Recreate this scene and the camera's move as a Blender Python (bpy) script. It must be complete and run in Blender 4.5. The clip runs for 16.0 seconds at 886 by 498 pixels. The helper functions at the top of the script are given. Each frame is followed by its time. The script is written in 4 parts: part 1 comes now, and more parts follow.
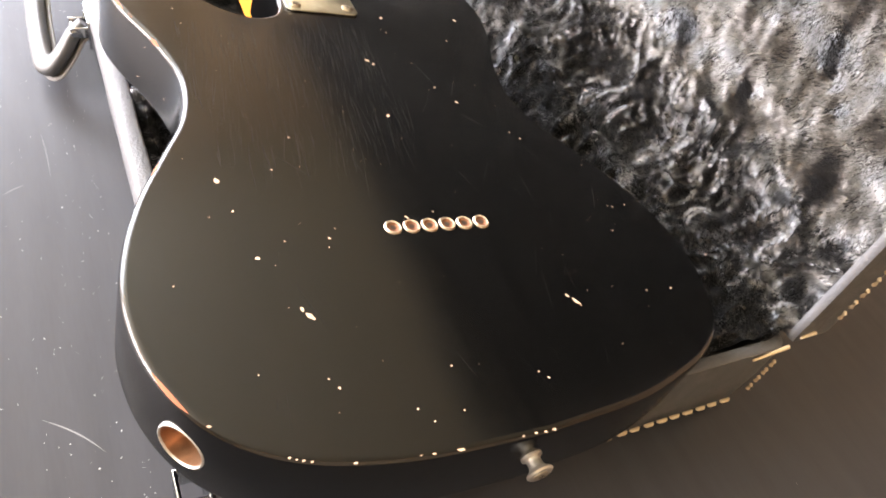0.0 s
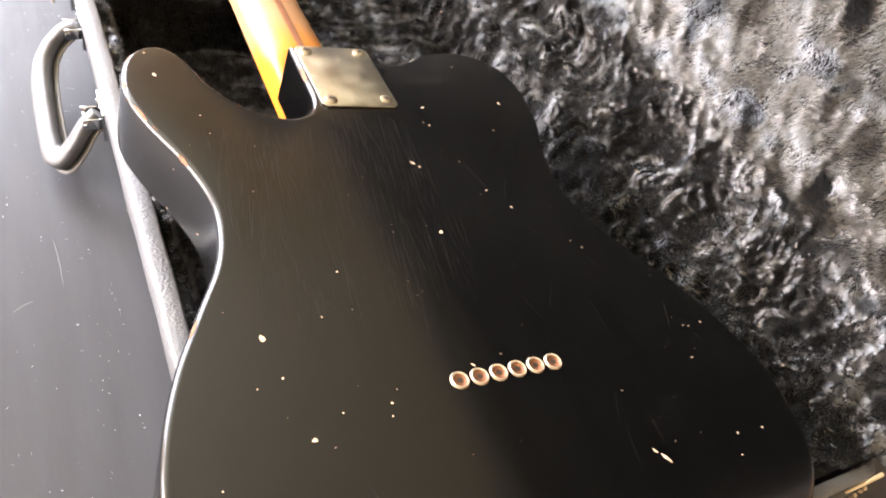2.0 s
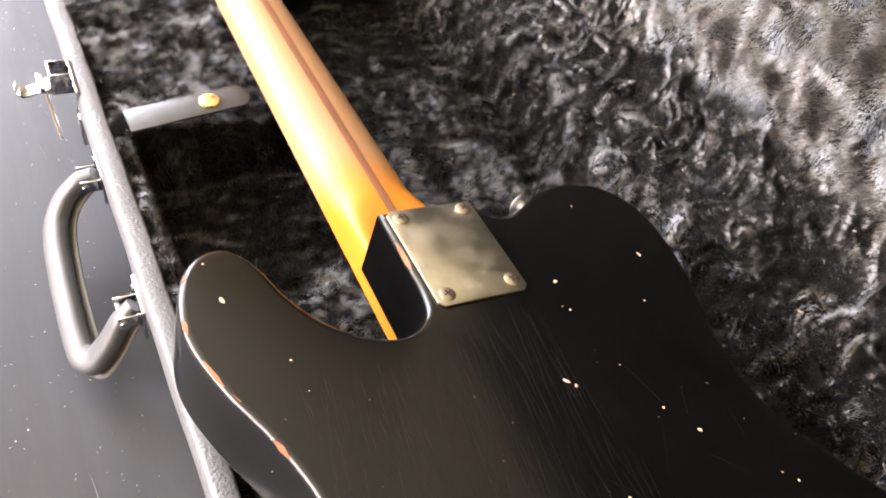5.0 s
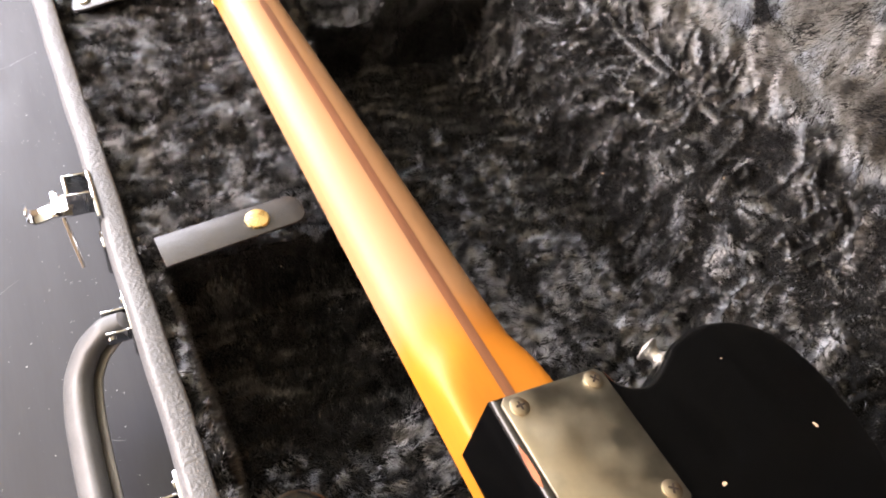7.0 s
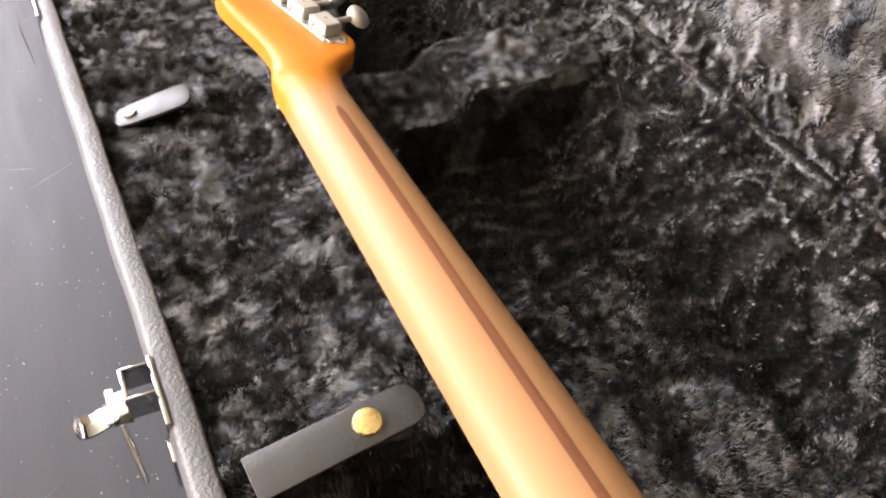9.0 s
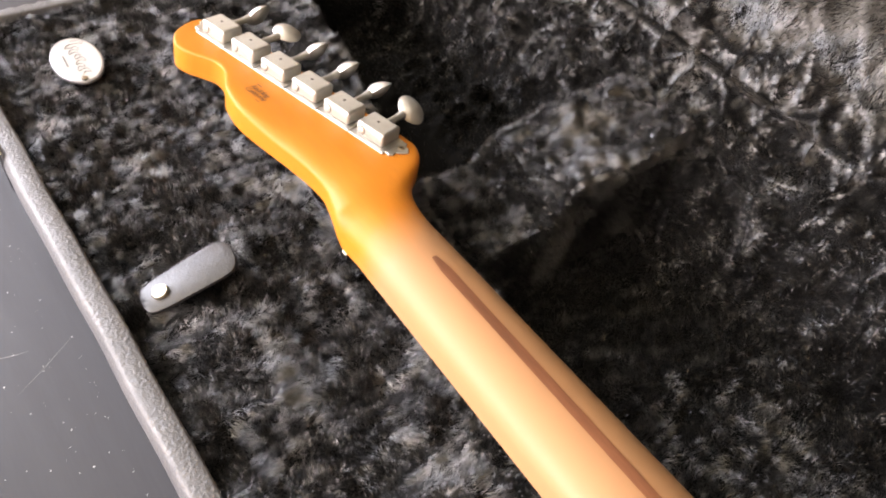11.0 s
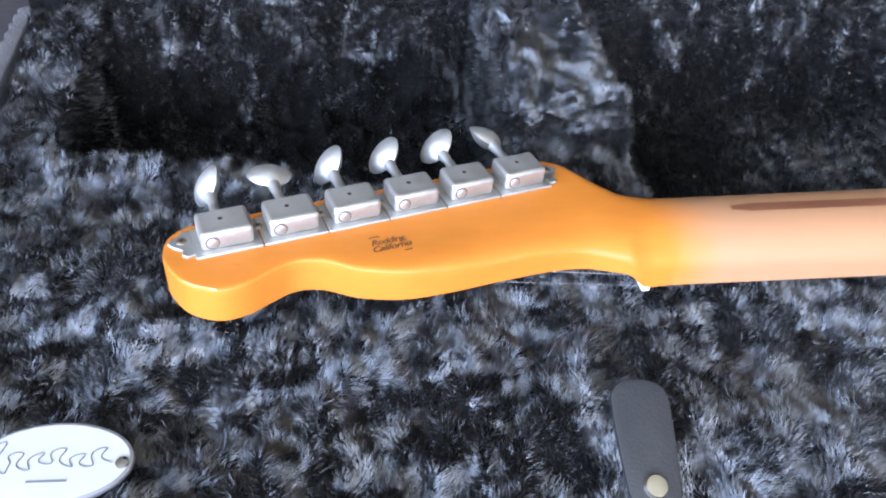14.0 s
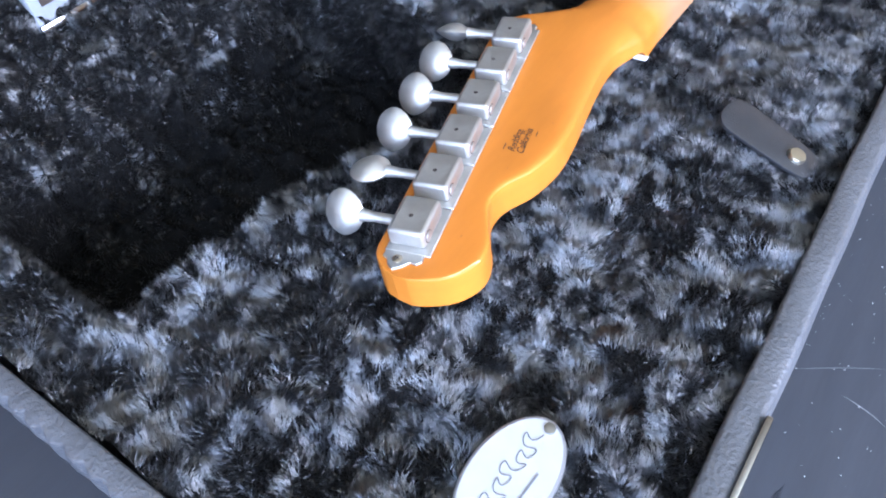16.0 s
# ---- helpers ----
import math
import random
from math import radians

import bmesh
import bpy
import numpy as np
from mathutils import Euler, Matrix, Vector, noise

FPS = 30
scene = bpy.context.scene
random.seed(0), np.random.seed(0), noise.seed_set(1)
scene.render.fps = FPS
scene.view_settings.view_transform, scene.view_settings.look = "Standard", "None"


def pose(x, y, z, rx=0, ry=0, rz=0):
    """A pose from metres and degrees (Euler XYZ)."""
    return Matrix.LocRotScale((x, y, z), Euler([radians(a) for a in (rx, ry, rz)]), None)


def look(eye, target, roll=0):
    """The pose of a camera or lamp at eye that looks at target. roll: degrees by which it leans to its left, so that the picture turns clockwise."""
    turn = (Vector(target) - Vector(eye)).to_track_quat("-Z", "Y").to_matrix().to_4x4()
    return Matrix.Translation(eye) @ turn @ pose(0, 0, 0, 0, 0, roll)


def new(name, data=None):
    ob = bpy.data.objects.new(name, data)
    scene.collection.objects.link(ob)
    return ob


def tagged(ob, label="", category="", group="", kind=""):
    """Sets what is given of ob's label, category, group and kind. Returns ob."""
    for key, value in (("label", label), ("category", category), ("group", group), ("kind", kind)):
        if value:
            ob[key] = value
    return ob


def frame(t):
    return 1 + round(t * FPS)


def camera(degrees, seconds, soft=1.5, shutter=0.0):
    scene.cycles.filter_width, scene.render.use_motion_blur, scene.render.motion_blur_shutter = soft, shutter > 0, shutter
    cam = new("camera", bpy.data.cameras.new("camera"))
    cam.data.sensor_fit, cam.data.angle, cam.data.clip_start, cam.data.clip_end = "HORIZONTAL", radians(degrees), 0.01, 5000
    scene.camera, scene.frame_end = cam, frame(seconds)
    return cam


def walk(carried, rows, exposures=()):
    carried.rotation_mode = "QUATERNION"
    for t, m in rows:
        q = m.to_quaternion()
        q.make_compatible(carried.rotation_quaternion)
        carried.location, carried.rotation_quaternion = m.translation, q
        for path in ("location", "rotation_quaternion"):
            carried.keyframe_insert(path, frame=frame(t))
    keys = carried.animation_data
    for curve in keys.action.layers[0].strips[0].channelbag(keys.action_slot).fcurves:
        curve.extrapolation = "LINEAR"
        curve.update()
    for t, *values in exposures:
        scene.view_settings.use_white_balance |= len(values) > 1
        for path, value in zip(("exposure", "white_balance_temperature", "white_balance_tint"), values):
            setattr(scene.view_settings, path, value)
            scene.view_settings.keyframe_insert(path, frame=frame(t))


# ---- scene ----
# The table top is z = 0; the guitar lies face down across the open case, rolled by ROLL degrees.
ROLL, LIFT = 6.0, 0.123
GUITAR = pose(0, 0, LIFT, 0, ROLL, 0)
cam = camera(61.5, 16.0, 1.9)
PATH = [
    (0, (-0.195, -0.227, 0.248), (0.815, 0.889, -1.069), 25.8),
    (0.5, (-0.195, -0.207, 0.25), (0.816, 0.91, -1.065), 25.7),
    (1, (-0.196, -0.184, 0.253), (0.818, 0.934, -1.059), 25.5),
    (1.5, (-0.197, -0.162, 0.254), (0.82, 0.958, -1.054), 25.3),
    (2, (-0.197, -0.141, 0.254), (0.822, 0.983, -1.05), 25.1),
    (2.5, (-0.196, -0.116, 0.254), (0.823, 1.008, -1.048), 24.7),
    (3, (-0.195, -0.09, 0.254), (0.825, 1.03, -1.052), 24.4),
    (3.5, (-0.195, -0.062, 0.252), (0.827, 1.047, -1.061), 24.1),
    (4, (-0.196, -0.028, 0.25), (0.833, 1.07, -1.068), 23.7),
    (6.5, (-0.176, 0.116, 0.228), (0.801, 1.241, -1.107), 19.1),
    (7, (-0.171, 0.149, 0.226), (0.798, 1.28, -1.109), 18.8),
    (7.5, (-0.167, 0.178, 0.223), (0.795, 1.309, -1.117), 18.6),
    (8, (-0.17, 0.205, 0.219), (0.792, 1.348, -1.111), 18.0),
    (8.5, (-0.169, 0.243, 0.216), (0.789, 1.396, -1.108), 17.5),
    (9, (-0.168, 0.28, 0.212), (0.777, 1.454, -1.103), 16.2),
    (11.5, (-0.191, 0.502, 0.21), (0.958, 1.381, -1.171), 14.4),
    (12, (-0.213, 0.56, 0.205), (1.062, 1.268, -1.164), 15.0),
    (12.5, (-0.226, 0.623, 0.194), (1.163, 1.106, -1.162), 15.9),
    (13, (-0.229, 0.681, 0.18), (1.264, 0.916, -1.13), 13.4),
    (13.5, (-0.23, 0.739, 0.163), (1.314, 0.685, -1.107), 9.0),
    (14, (-0.232, 0.795, 0.15), (1.284, 0.46, -1.111), 5.3),
    (14.5, (-0.226, 0.847, 0.146), (1.203, 0.24, -1.115), -0.3),
    (15, (-0.209, 0.898, 0.155), (1.059, 0.063, -1.147), -6.3),
    (15.5, (-0.179, 0.941, 0.165), (0.903, -0.008, -1.224), -10.2),
    (16, (-0.146, 0.964, 0.169), (0.792, -0.025, -1.295), -11.3),
]
EXPOSURES = [(0.0, 0.86, 7250, 25), (4.0, 0.70, 7300, 26), (7.0, 0.25, 7500, 28), (9.0, 0.02, 7500, 28), (11.5, -0.12, 7500, 28), (12.5, -0.14, 6900, 26), (13.3, -0.22, 5350, 21), (14.5, -0.27, 5300, 23), (16.0, -0.22, 5150, 23)]
walk(cam, [(t, GUITAR @ look(eye, target, roll)) for t, eye, target, roll in PATH], EXPOSURES)

# ---- daylight ----
world = bpy.data.worlds.new("daylight")
scene.world = world
world.use_nodes = True
sky = world.node_tree.nodes.new("ShaderNodeTexSky")
sky.sky_type, sky.sun_disc, sky.sun_elevation, sky.sun_rotation = "NISHITA", False, radians(35), radians(150)
world.node_tree.links.new(sky.outputs[0], world.node_tree.nodes["Background"].inputs[0])
world.node_tree.nodes["Background"].inputs[1].default_value = 0.12

WIN_X0, WIN_X1, WIN_Z0, WIN_Z1, WIN_Y = -2.3, -0.25, 0.2, 1.74, 2.3
WEST_Z0, WEST_Z1 = 0.40, 1.74
WEST_X, WEST_Y0, WEST_Y1 = -2.7, -0.2, 2.1


def window_lamp(name, width, height, watts, eye, target, tint=(0.95, 0.98, 1.0)):
    """The sky's light, standing in the opening of a window."""
    data = bpy.data.lights.new(name, "AREA")
    data.shape, data.size, data.size_y, data.energy, data.color = "RECTANGLE", width, height, watts, tint
    tagged(new(name, data), kind="structure").matrix_world = look(eye, target)


MID = (WIN_Z0 + WIN_Z1) / 2
window_lamp("daylight_north", WIN_X1 - WIN_X0, WIN_Z1 - WIN_Z0, 210, ((WIN_X0 + WIN_X1) / 2, WIN_Y - 0.02, MID), ((WIN_X0 + WIN_X1) / 2, 0, MID), (0.71, 0.855, 1.0))
WEST_MID = (WEST_Z0 + WEST_Z1) / 2
window_lamp("daylight_west", WEST_Y1 - WEST_Y0, WEST_Z1 - WEST_Z0, 265, (WEST_X + 0.02, (WEST_Y0 + WEST_Y1) / 2, WEST_MID), (0, (WEST_Y0 + WEST_Y1) / 2, WEST_MID))


# ---- materials ----
def material(name, colour, rough=0.5, metal=0.0, spec=0.5, vary=0.0, scale=20.0, bump=0.0, bump_scale=200.0, rough_vary=0.0, coat=0.0, stretch=(1, 1, 1), island=0.0, sheen=0.0, second=None, wear=None):
    """A principled surface with its colour varied at two scales, and fine relief."""
    m = bpy.data.materials.new(name)
    m.use_nodes = True
    nt = m.node_tree
    p = nt.nodes["Principled BSDF"]
    p.inputs["Base Color"].default_value = (*colour, 1)
    p.inputs["Roughness"].default_value = rough
    p.inputs["Metallic"].default_value = metal
    p.inputs["Specular IOR Level"].default_value = spec
    p.inputs["Coat Weight"].default_value = coat
    p.inputs["Coat Roughness"].default_value = 0.12
    p.inputs["Sheen Weight"].default_value = sheen
    co = nt.nodes.new("ShaderNodeTexCoord")
    mp = nt.nodes.new("ShaderNodeMapping")
    mp.inputs["Scale"].default_value = stretch
    nt.links.new(co.outputs["Object"], mp.inputs[0])

    def noise_tex(s, detail=4.0):
        n = nt.nodes.new("ShaderNodeTexNoise")
        n.inputs["Scale"].default_value, n.inputs["Detail"].default_value = s, detail
        nt.links.new(mp.outputs[0], n.inputs["Vector"])
        return n.outputs["Fac"]

    def ramp(src, a, b, lo=0.3, hi=0.7):
        r = nt.nodes.new("ShaderNodeMapRange")
        r.inputs["From Min"].default_value, r.inputs["From Max"].default_value = lo, hi
        r.inputs["To Min"].default_value, r.inputs["To Max"].default_value = a, b
        nt.links.new(src, r.inputs["Value"])
        return r.outputs[0]

    def mix(fac, a, b):
        x = nt.nodes.new("ShaderNodeMix")
        x.data_type = "RGBA"
        nt.links.new(fac, x.inputs["Factor"])
        for v, s in ((a, x.inputs["A"]), (b, x.inputs["B"])):
            if isinstance(v, tuple):
                s.default_value = (*v, 1)
            else:
                nt.links.new(v, s)
        return x.outputs["Result"]

    out = None
    if vary or second:
        dark = tuple(c * (1 - vary) for c in colour)
        light = second or tuple(min(1, c * (1 + vary)) for c in colour)
        big = mix(ramp(noise_tex(scale), 0, 1), dark, light)
        fine = mix(ramp(noise_tex(scale * 9), 0, 1), tuple(c * (1 - vary * 0.6) for c in colour), tuple(min(1, c * (1 + vary * 0.6)) for c in colour))
        half = nt.nodes.new("ShaderNodeMix")
        half.data_type = "RGBA"
        half.inputs["Factor"].default_value = 0.4
        nt.links.new(big, half.inputs["A"])
        nt.links.new(fine, half.inputs["B"])
        out = half.outputs["Result"]
    if island:
        geo = nt.nodes.new("ShaderNodeNewGeometry")
        k = ramp(geo.outputs["Random Per Island"], 1 - island, 1 + island, 0, 1)
        hsv = nt.nodes.new("ShaderNodeHueSaturation")
        nt.links.new(k, hsv.inputs["Value"])
        if out:
            nt.links.new(out, hsv.inputs["Color"])
        else:
            hsv.inputs["Color"].default_value = (*colour, 1)
        out = hsv.outputs[0]
    if wear:
        out = mix(ramp(noise_tex(wear[1], 8), 0, 1, wear[2] - 0.08, wear[2] + 0.16), out or colour, wear[0])
    if out:
        nt.links.new(out, p.inputs["Base Color"])
    if rough_vary:
        nt.links.new(ramp(noise_tex(scale * 1.7, 6), rough - rough_vary, rough + rough_vary), p.inputs["Roughness"])
    if bump:
        b = nt.nodes.new("ShaderNodeBump")
        b.inputs["Strength"].default_value, b.inputs["Distance"].default_value = 1.0, bump
        nt.links.new(noise_tex(bump_scale, 3), b.inputs["Height"])
        nt.links.new(b.outputs[0], p.inputs["Normal"])
    return m


BLACK = material("black_lacquer", (0.0016, 0.0016, 0.0016), 0.205, spec=0.42, vary=0.5, scale=9, rough_vary=0.02, bump=0.000006, bump_scale=60, stretch=(9, 1.2, 4))
MAPLE = material("amber_maple", (0.45, 0.150, 0.0155), 0.45, spec=0.26, vary=0.12, scale=14, rough_vary=0.06, stretch=(3, 0.6, 3))
WORN = (0.325, 0.170, 0.082)
WALNUT = material("walnut_stripe", (0.17, 0.065, 0.03), 0.45, vary=0.35, scale=60, stretch=(4, 0.3, 4))
RAW = material("bare_alder", (0.60, 0.42, 0.29), 0.7, vary=0.3, scale=400)
WORN_EDGE_GLINT = material("pale_worn_maple_glint", (0.62, 0.36, 0.14), 0.6, vary=0.3, scale=200)
RAW_RIM = material("amber_bare_wood", (0.25, 0.082, 0.038), 0.65, spec=0.2, vary=0.35, scale=200)
SCUFF = material("dull_scuff", (0.0072, 0.0070, 0.0064), 0.34, vary=0.3, scale=300)
NICKEL = material("aged_nickel", (0.50, 0.49, 0.455), 0.54, metal=1.0, vary=0.12, scale=60, rough_vary=0.1, bump=0.00003, bump_scale=900)
PLATE = material("tarnished_nickel_plate", (0.52, 0.485, 0.385), 0.38, metal=1.0, vary=0.12, scale=45, rough_vary=0.10, wear=((0.20, 0.185, 0.145), 24, 0.55))
CHROME = material("chrome", (0.44, 0.45, 0.46), 0.14, metal=1.0, vary=0.1, scale=90, rough_vary=0.08)
BRASS = material("aged_brass", (0.72, 0.56, 0.26), 0.28, metal=1.0, vary=0.15, scale=120, rough_vary=0.1)
TOLEX = material("black_tolex", (0.080, 0.082, 0.086), 0.46, spec=0.6, vary=0.2, scale=40, bump=0.0006, bump_scale=620, rough_vary=0.08)
LEATHER = material("black_leather", (0.022, 0.022, 0.023), 0.36, vary=0.25, scale=50, bump=0.00015, bump_scale=900, rough_vary=0.08)
PLUSH_BASE = material("black_plush_backing", (0.003, 0.0029, 0.0028), 0.8, spec=0.08, vary=0.4, scale=60)
PLUSH = material("black_plush_pile", (0.0052, 0.0053, 0.0055), 0.40, spec=0.95, vary=0.35, scale=40, island=0.22)
fibre = PLUSH.node_tree.nodes.new("ShaderNodeAttribute")
fibre.attribute_name = "fibre_normal"
PLUSH.node_tree.nodes["Principled BSDF"].inputs["IOR"].default_value = 1.66
PLUSH.node_tree.links.new(fibre.outputs["Vector"], PLUSH.node_tree.nodes["Principled BSDF"].inputs["Normal"])
SCREW = material("tarnished_screw", (0.46, 0.40, 0.30), 0.40, metal=1.0, vary=0.2, scale=300, wear=((0.30, 0.17, 0.09), 150, 0.58))
FERRULE = material("stained_ferrule", (0.68, 0.57, 0.43), 0.45, metal=0.8, vary=0.25, scale=250, wear=((0.42, 0.20, 0.09), 120, 0.60))
RUST = material("rusty_bore", (0.15, 0.055, 0.02), 0.6, vary=0.4, scale=300)
THREAD = material("tan_thread", (0.58, 0.47, 0.32), 0.7, vary=0.15, scale=300)
BADGE = material("white_badge", (0.38, 0.38, 0.37), 0.3, vary=0.04, scale=80)
GREYRIM = material("grey_badge_edge", (0.3, 0.3, 0.31), 0.35, metal=0.6, vary=0.1, scale=100)
GREY = material("grey_print", (0.13, 0.13, 0.135), 0.4, vary=0.1, scale=200)
# print, and also the painted shade of small holes and slots
INK_AND_SHADE = material("black_ink_and_shade", (0.03, 0.02, 0.015), 0.5)
GAP_BROWN = material("brown_gap_shade", (0.10, 0.085, 0.07), 0.6, vary=0.3, scale=300)
STEEL = material("string_steel", (0.22, 0.22, 0.22), 0.4, metal=1.0)
BONE = material("bone_nut", (0.75, 0.7, 0.58), 0.5, vary=0.1, scale=300)
DESK = material("black_desk", (0.036, 0.038, 0.043), 0.47, spec=0.17, vary=0.14, scale=12, rough_vary=0.06, bump=0.00003, bump_scale=160, stretch=(6, 0.7, 1))
SCRATCH = material("grey_scratch", (0.15, 0.15, 0.155), 0.6, vary=0.3, scale=200)
HANDLE = material("worn_handle_leather", (0.050, 0.052, 0.054), 0.46, vary=0.3, scale=60, bump=0.0001, bump_scale=700, rough_vary=0.08)
LIP = material("pale_worn_edge", (0.12, 0.118, 0.11), 0.5, vary=0.3, scale=120)
# stained metal, with the brown surroundings' reflection put into its colour
CUP_BROWN = material("stained_cup_with_reflection", (0.27, 0.145, 0.08), 0.34, metal=0.7, vary=0.3, scale=200)
DUST = material("pale_dust", (0.46, 0.46, 0.46), 0.8, island=0.4)
WALL = material("warm_plaster", (0.56, 0.44, 0.30), 0.85, vary=0.05, scale=3, bump=0.0005, bump_scale=80)
DARKWALL = material("dark_brown_plaster", (0.30, 0.20, 0.122), 0.85, vary=0.08, scale=3, bump=0.0005, bump_scale=80)
CEIL = material("white_ceiling_paint", (0.60, 0.57, 0.42), 0.9, vary=0.04, scale=2, bump=0.0004, bump_scale=60)
FLOORM = material("oak_floor", (0.3, 0.19, 0.1), 0.5, vary=0.25, scale=5, stretch=(6, 0.5, 1))
FRAME = material("white_window_paint", (0.78, 0.78, 0.76), 0.4, vary=0.03, scale=10)
PACKET = material("glossy_card", (0.22, 0.23, 0.25), 0.15, vary=0.1, scale=60, coat=0.6)


# ---- mesh helpers ----
def finish(ob, mat, parent=None, label="", smooth=35):
    ob.data.materials.append(mat)
    if smooth:
        for poly in ob.data.polygons:
            poly.use_smooth = True
        ob.data.set_sharp_from_angle(angle=radians(smooth))
    if parent:
        ob.parent = parent
    return tagged(ob, label)


def part(name, bm, mat, parent=None, label="", smooth=35):
    """Links a bmesh as one mesh object, under a thing or under a part."""
    me = bpy.data.meshes.new(name)
    bmesh.ops.recalc_face_normals(bm, faces=bm.faces)
    bm.to_mesh(me)
    bm.free()
    return finish(new(name, me), mat, parent, label, smooth)


def arrays(name, verts, faces, mat, parent=None, label="", smooth=0):
    """Links numpy vertices and equal-sided faces as one mesh object."""
    me = bpy.data.meshes.new(name)
    n, k = faces.shape
    me.vertices.add(len(verts))
    me.vertices.foreach_set("co", verts.astype(np.float32).ravel())
    me.loops.add(n * k)
    me.loops.foreach_set("vertex_index", faces.astype(np.int32).ravel())
    me.polygons.add(n)
    me.polygons.foreach_set("loop_start", np.arange(0, n * k, k, dtype=np.int32))
    me.update(calc_edges=True)
    me.polygons.foreach_set("use_smooth", np.ones(n, dtype=bool))
    me.materials.append(mat)
    ob = new(name, me)
    if parent:
        ob.parent = parent
    return tagged(ob, label)


def box(x0, x1, y0, y1, z0, z1, bevel=0.0, seg=2, bm=None):
    bm2 = bmesh.new()
    bmesh.ops.create_cube(bm2, size=1, matrix=Matrix.LocRotScale(((x0 + x1) / 2, (y0 + y1) / 2, (z0 + z1) / 2), None, (x1 - x0, y1 - y0, z1 - z0)))
    if bevel:
        bmesh.ops.bevel(bm2, geom=bm2.edges[:], offset=bevel, segments=seg, affect="EDGES", profile=0.5)
    return merge(bm, bm2)


def merge(bm, other, m=None):
    if m is not None:
        bmesh.ops.transform(other, matrix=m, verts=other.verts)
    if bm is None:
        return other
    me = bpy.data.meshes.new("joined")
    other.to_mesh(me)
    other.free()
    bm.from_mesh(me)
    bpy.data.meshes.remove(me)
    return bm


def lathe(profile, n=28, m=None, bm=None):
    """Turns (radius, height) pairs about z."""
    b = bmesh.new()
    rings = []
    for r, z in profile:
        if r < 1e-6:
            rings.append([b.verts.new((0, 0, z))])
        else:
            rings.append([b.verts.new((r * math.cos(2 * math.pi * k / n), r * math.sin(2 * math.pi * k / n), z)) for k in range(n)])
    for a, c in zip(rings, rings[1:]):
        for k in range(n):
            q = [a[k % len(a)], a[(k + 1) % len(a)], c[(k + 1) % len(c)], c[k % len(c)]]
            q = list(dict.fromkeys(q))
            if len(q) > 2:
                b.faces.new(q)
    return merge(bm, b, m)


def prism(outline, z0, z1, bevel=0.0, seg=3, bm=None, m=None):
    """A flat outline given thickness, its two rims rounded."""
    b = bmesh.new()
    low = [b.verts.new((x, y, z0)) for x, y in outline]
    f = b.faces.new(low)
    if f.normal.z > 0 or sum(p[0] * q[1] - q[0] * p[1] for p, q in zip(outline, outline[1:] + outline[:1])) > 0:
        f.normal_flip()
    up = bmesh.ops.extrude_face_region(b, geom=[f])
    bmesh.ops.translate(b, vec=(0, 0, z1 - z0), verts=[v for v in up["geom"] if isinstance(v, bmesh.types.BMVert)])
    if bevel:
        rim = [e for e in b.edges if abs(e.verts[0].co.z - e.verts[1].co.z) < 1e-6]
        bmesh.ops.bevel(b, geom=rim, offset=bevel, segments=seg, affect="EDGES", profile=0.5, clamp_overlap=False)
    return merge(bm, b, m)


def spline(points, steps=6, closed=False):
    """A centripetal-like smooth curve through its control points."""
    pts = [Vector((*p, 0)) for p in points]
    n = len(pts)
    out = []
    for k in range(n if closed else n - 1):
        p0 = pts[(k - 1) % n] if closed or k else pts[0] * 2 - pts[1]
        p1, p2 = pts[k], pts[(k + 1) % n]
        p3 = pts[(k + 2) % n] if closed or k + 2 < n else pts[-1] * 2 - pts[-2]
        for s in range(steps):
            u = s / steps
            q = 0.5 * ((2 * p1) + (p2 - p0) * u + (2 * p0 - 5 * p1 + 4 * p2 - p3) * u * u + (3 * p1 - p0 - 3 * p2 + p3) * u ** 3)
            out.append((q.x, q.y))
    if not closed:
        out.append((pts[-1].x, pts[-1].y))
    return out


def tube(points, radius, n=10, bm=None, closed=False):
    """A round rod along a run of points; radius may be one number or a run of them."""
    b = bmesh.new()
    pts = [Vector(p) for p in points]
    rad = radius if isinstance(radius, (list, tuple)) else [radius] * len(pts)
    rings = []
    for k, p in enumerate(pts):
        d = (pts[min(k + 1, len(pts) - 1)] - pts[max(k - 1, 0)]).normalized()
        q = d.to_track_quat("Z", "Y")
        rings.append([b.verts.new(p + q @ Vector((rad[k] * math.cos(2 * math.pi * j / n), rad[k] * math.sin(2 * math.pi * j / n), 0))) for j in range(n)])
    for a, c in zip(rings, rings[1:]):
        for j in range(n):
            b.faces.new((a[j], a[(j + 1) % n], c[(j + 1) % n], c[j]))
    b.faces.new(rings[0])
    b.faces.new(rings[-1])
    return merge(bm, b)


def thing(name, label, category, m=None, kind="", group=""):
    ob = tagged(new(name), label, category, group, kind)
    ob.empty_display_size = 0.05
    if m is not None:
        ob.matrix_basis = m
    return ob


def waves(p, seed, size, octaves=4):
    """Smooth random numbers for an array of places, in three channels."""
    rng = np.random.default_rng(seed)
    out = np.zeros_like(p)
    for c in range(p.shape[1]):
        amp, k = 1.0, 2 * np.pi / size
        for o in range(octaves):
            for j in range(5):
                d = rng.normal(size=p.shape[1])
                d /= np.linalg.norm(d)
                out[:, c] += amp * np.sin(p @ d * k * rng.uniform(0.7, 1.4) + rng.uniform(0, 6.28)) / 5 ** 0.5
            amp, k = amp * 0.6, k * 1.9
    return out


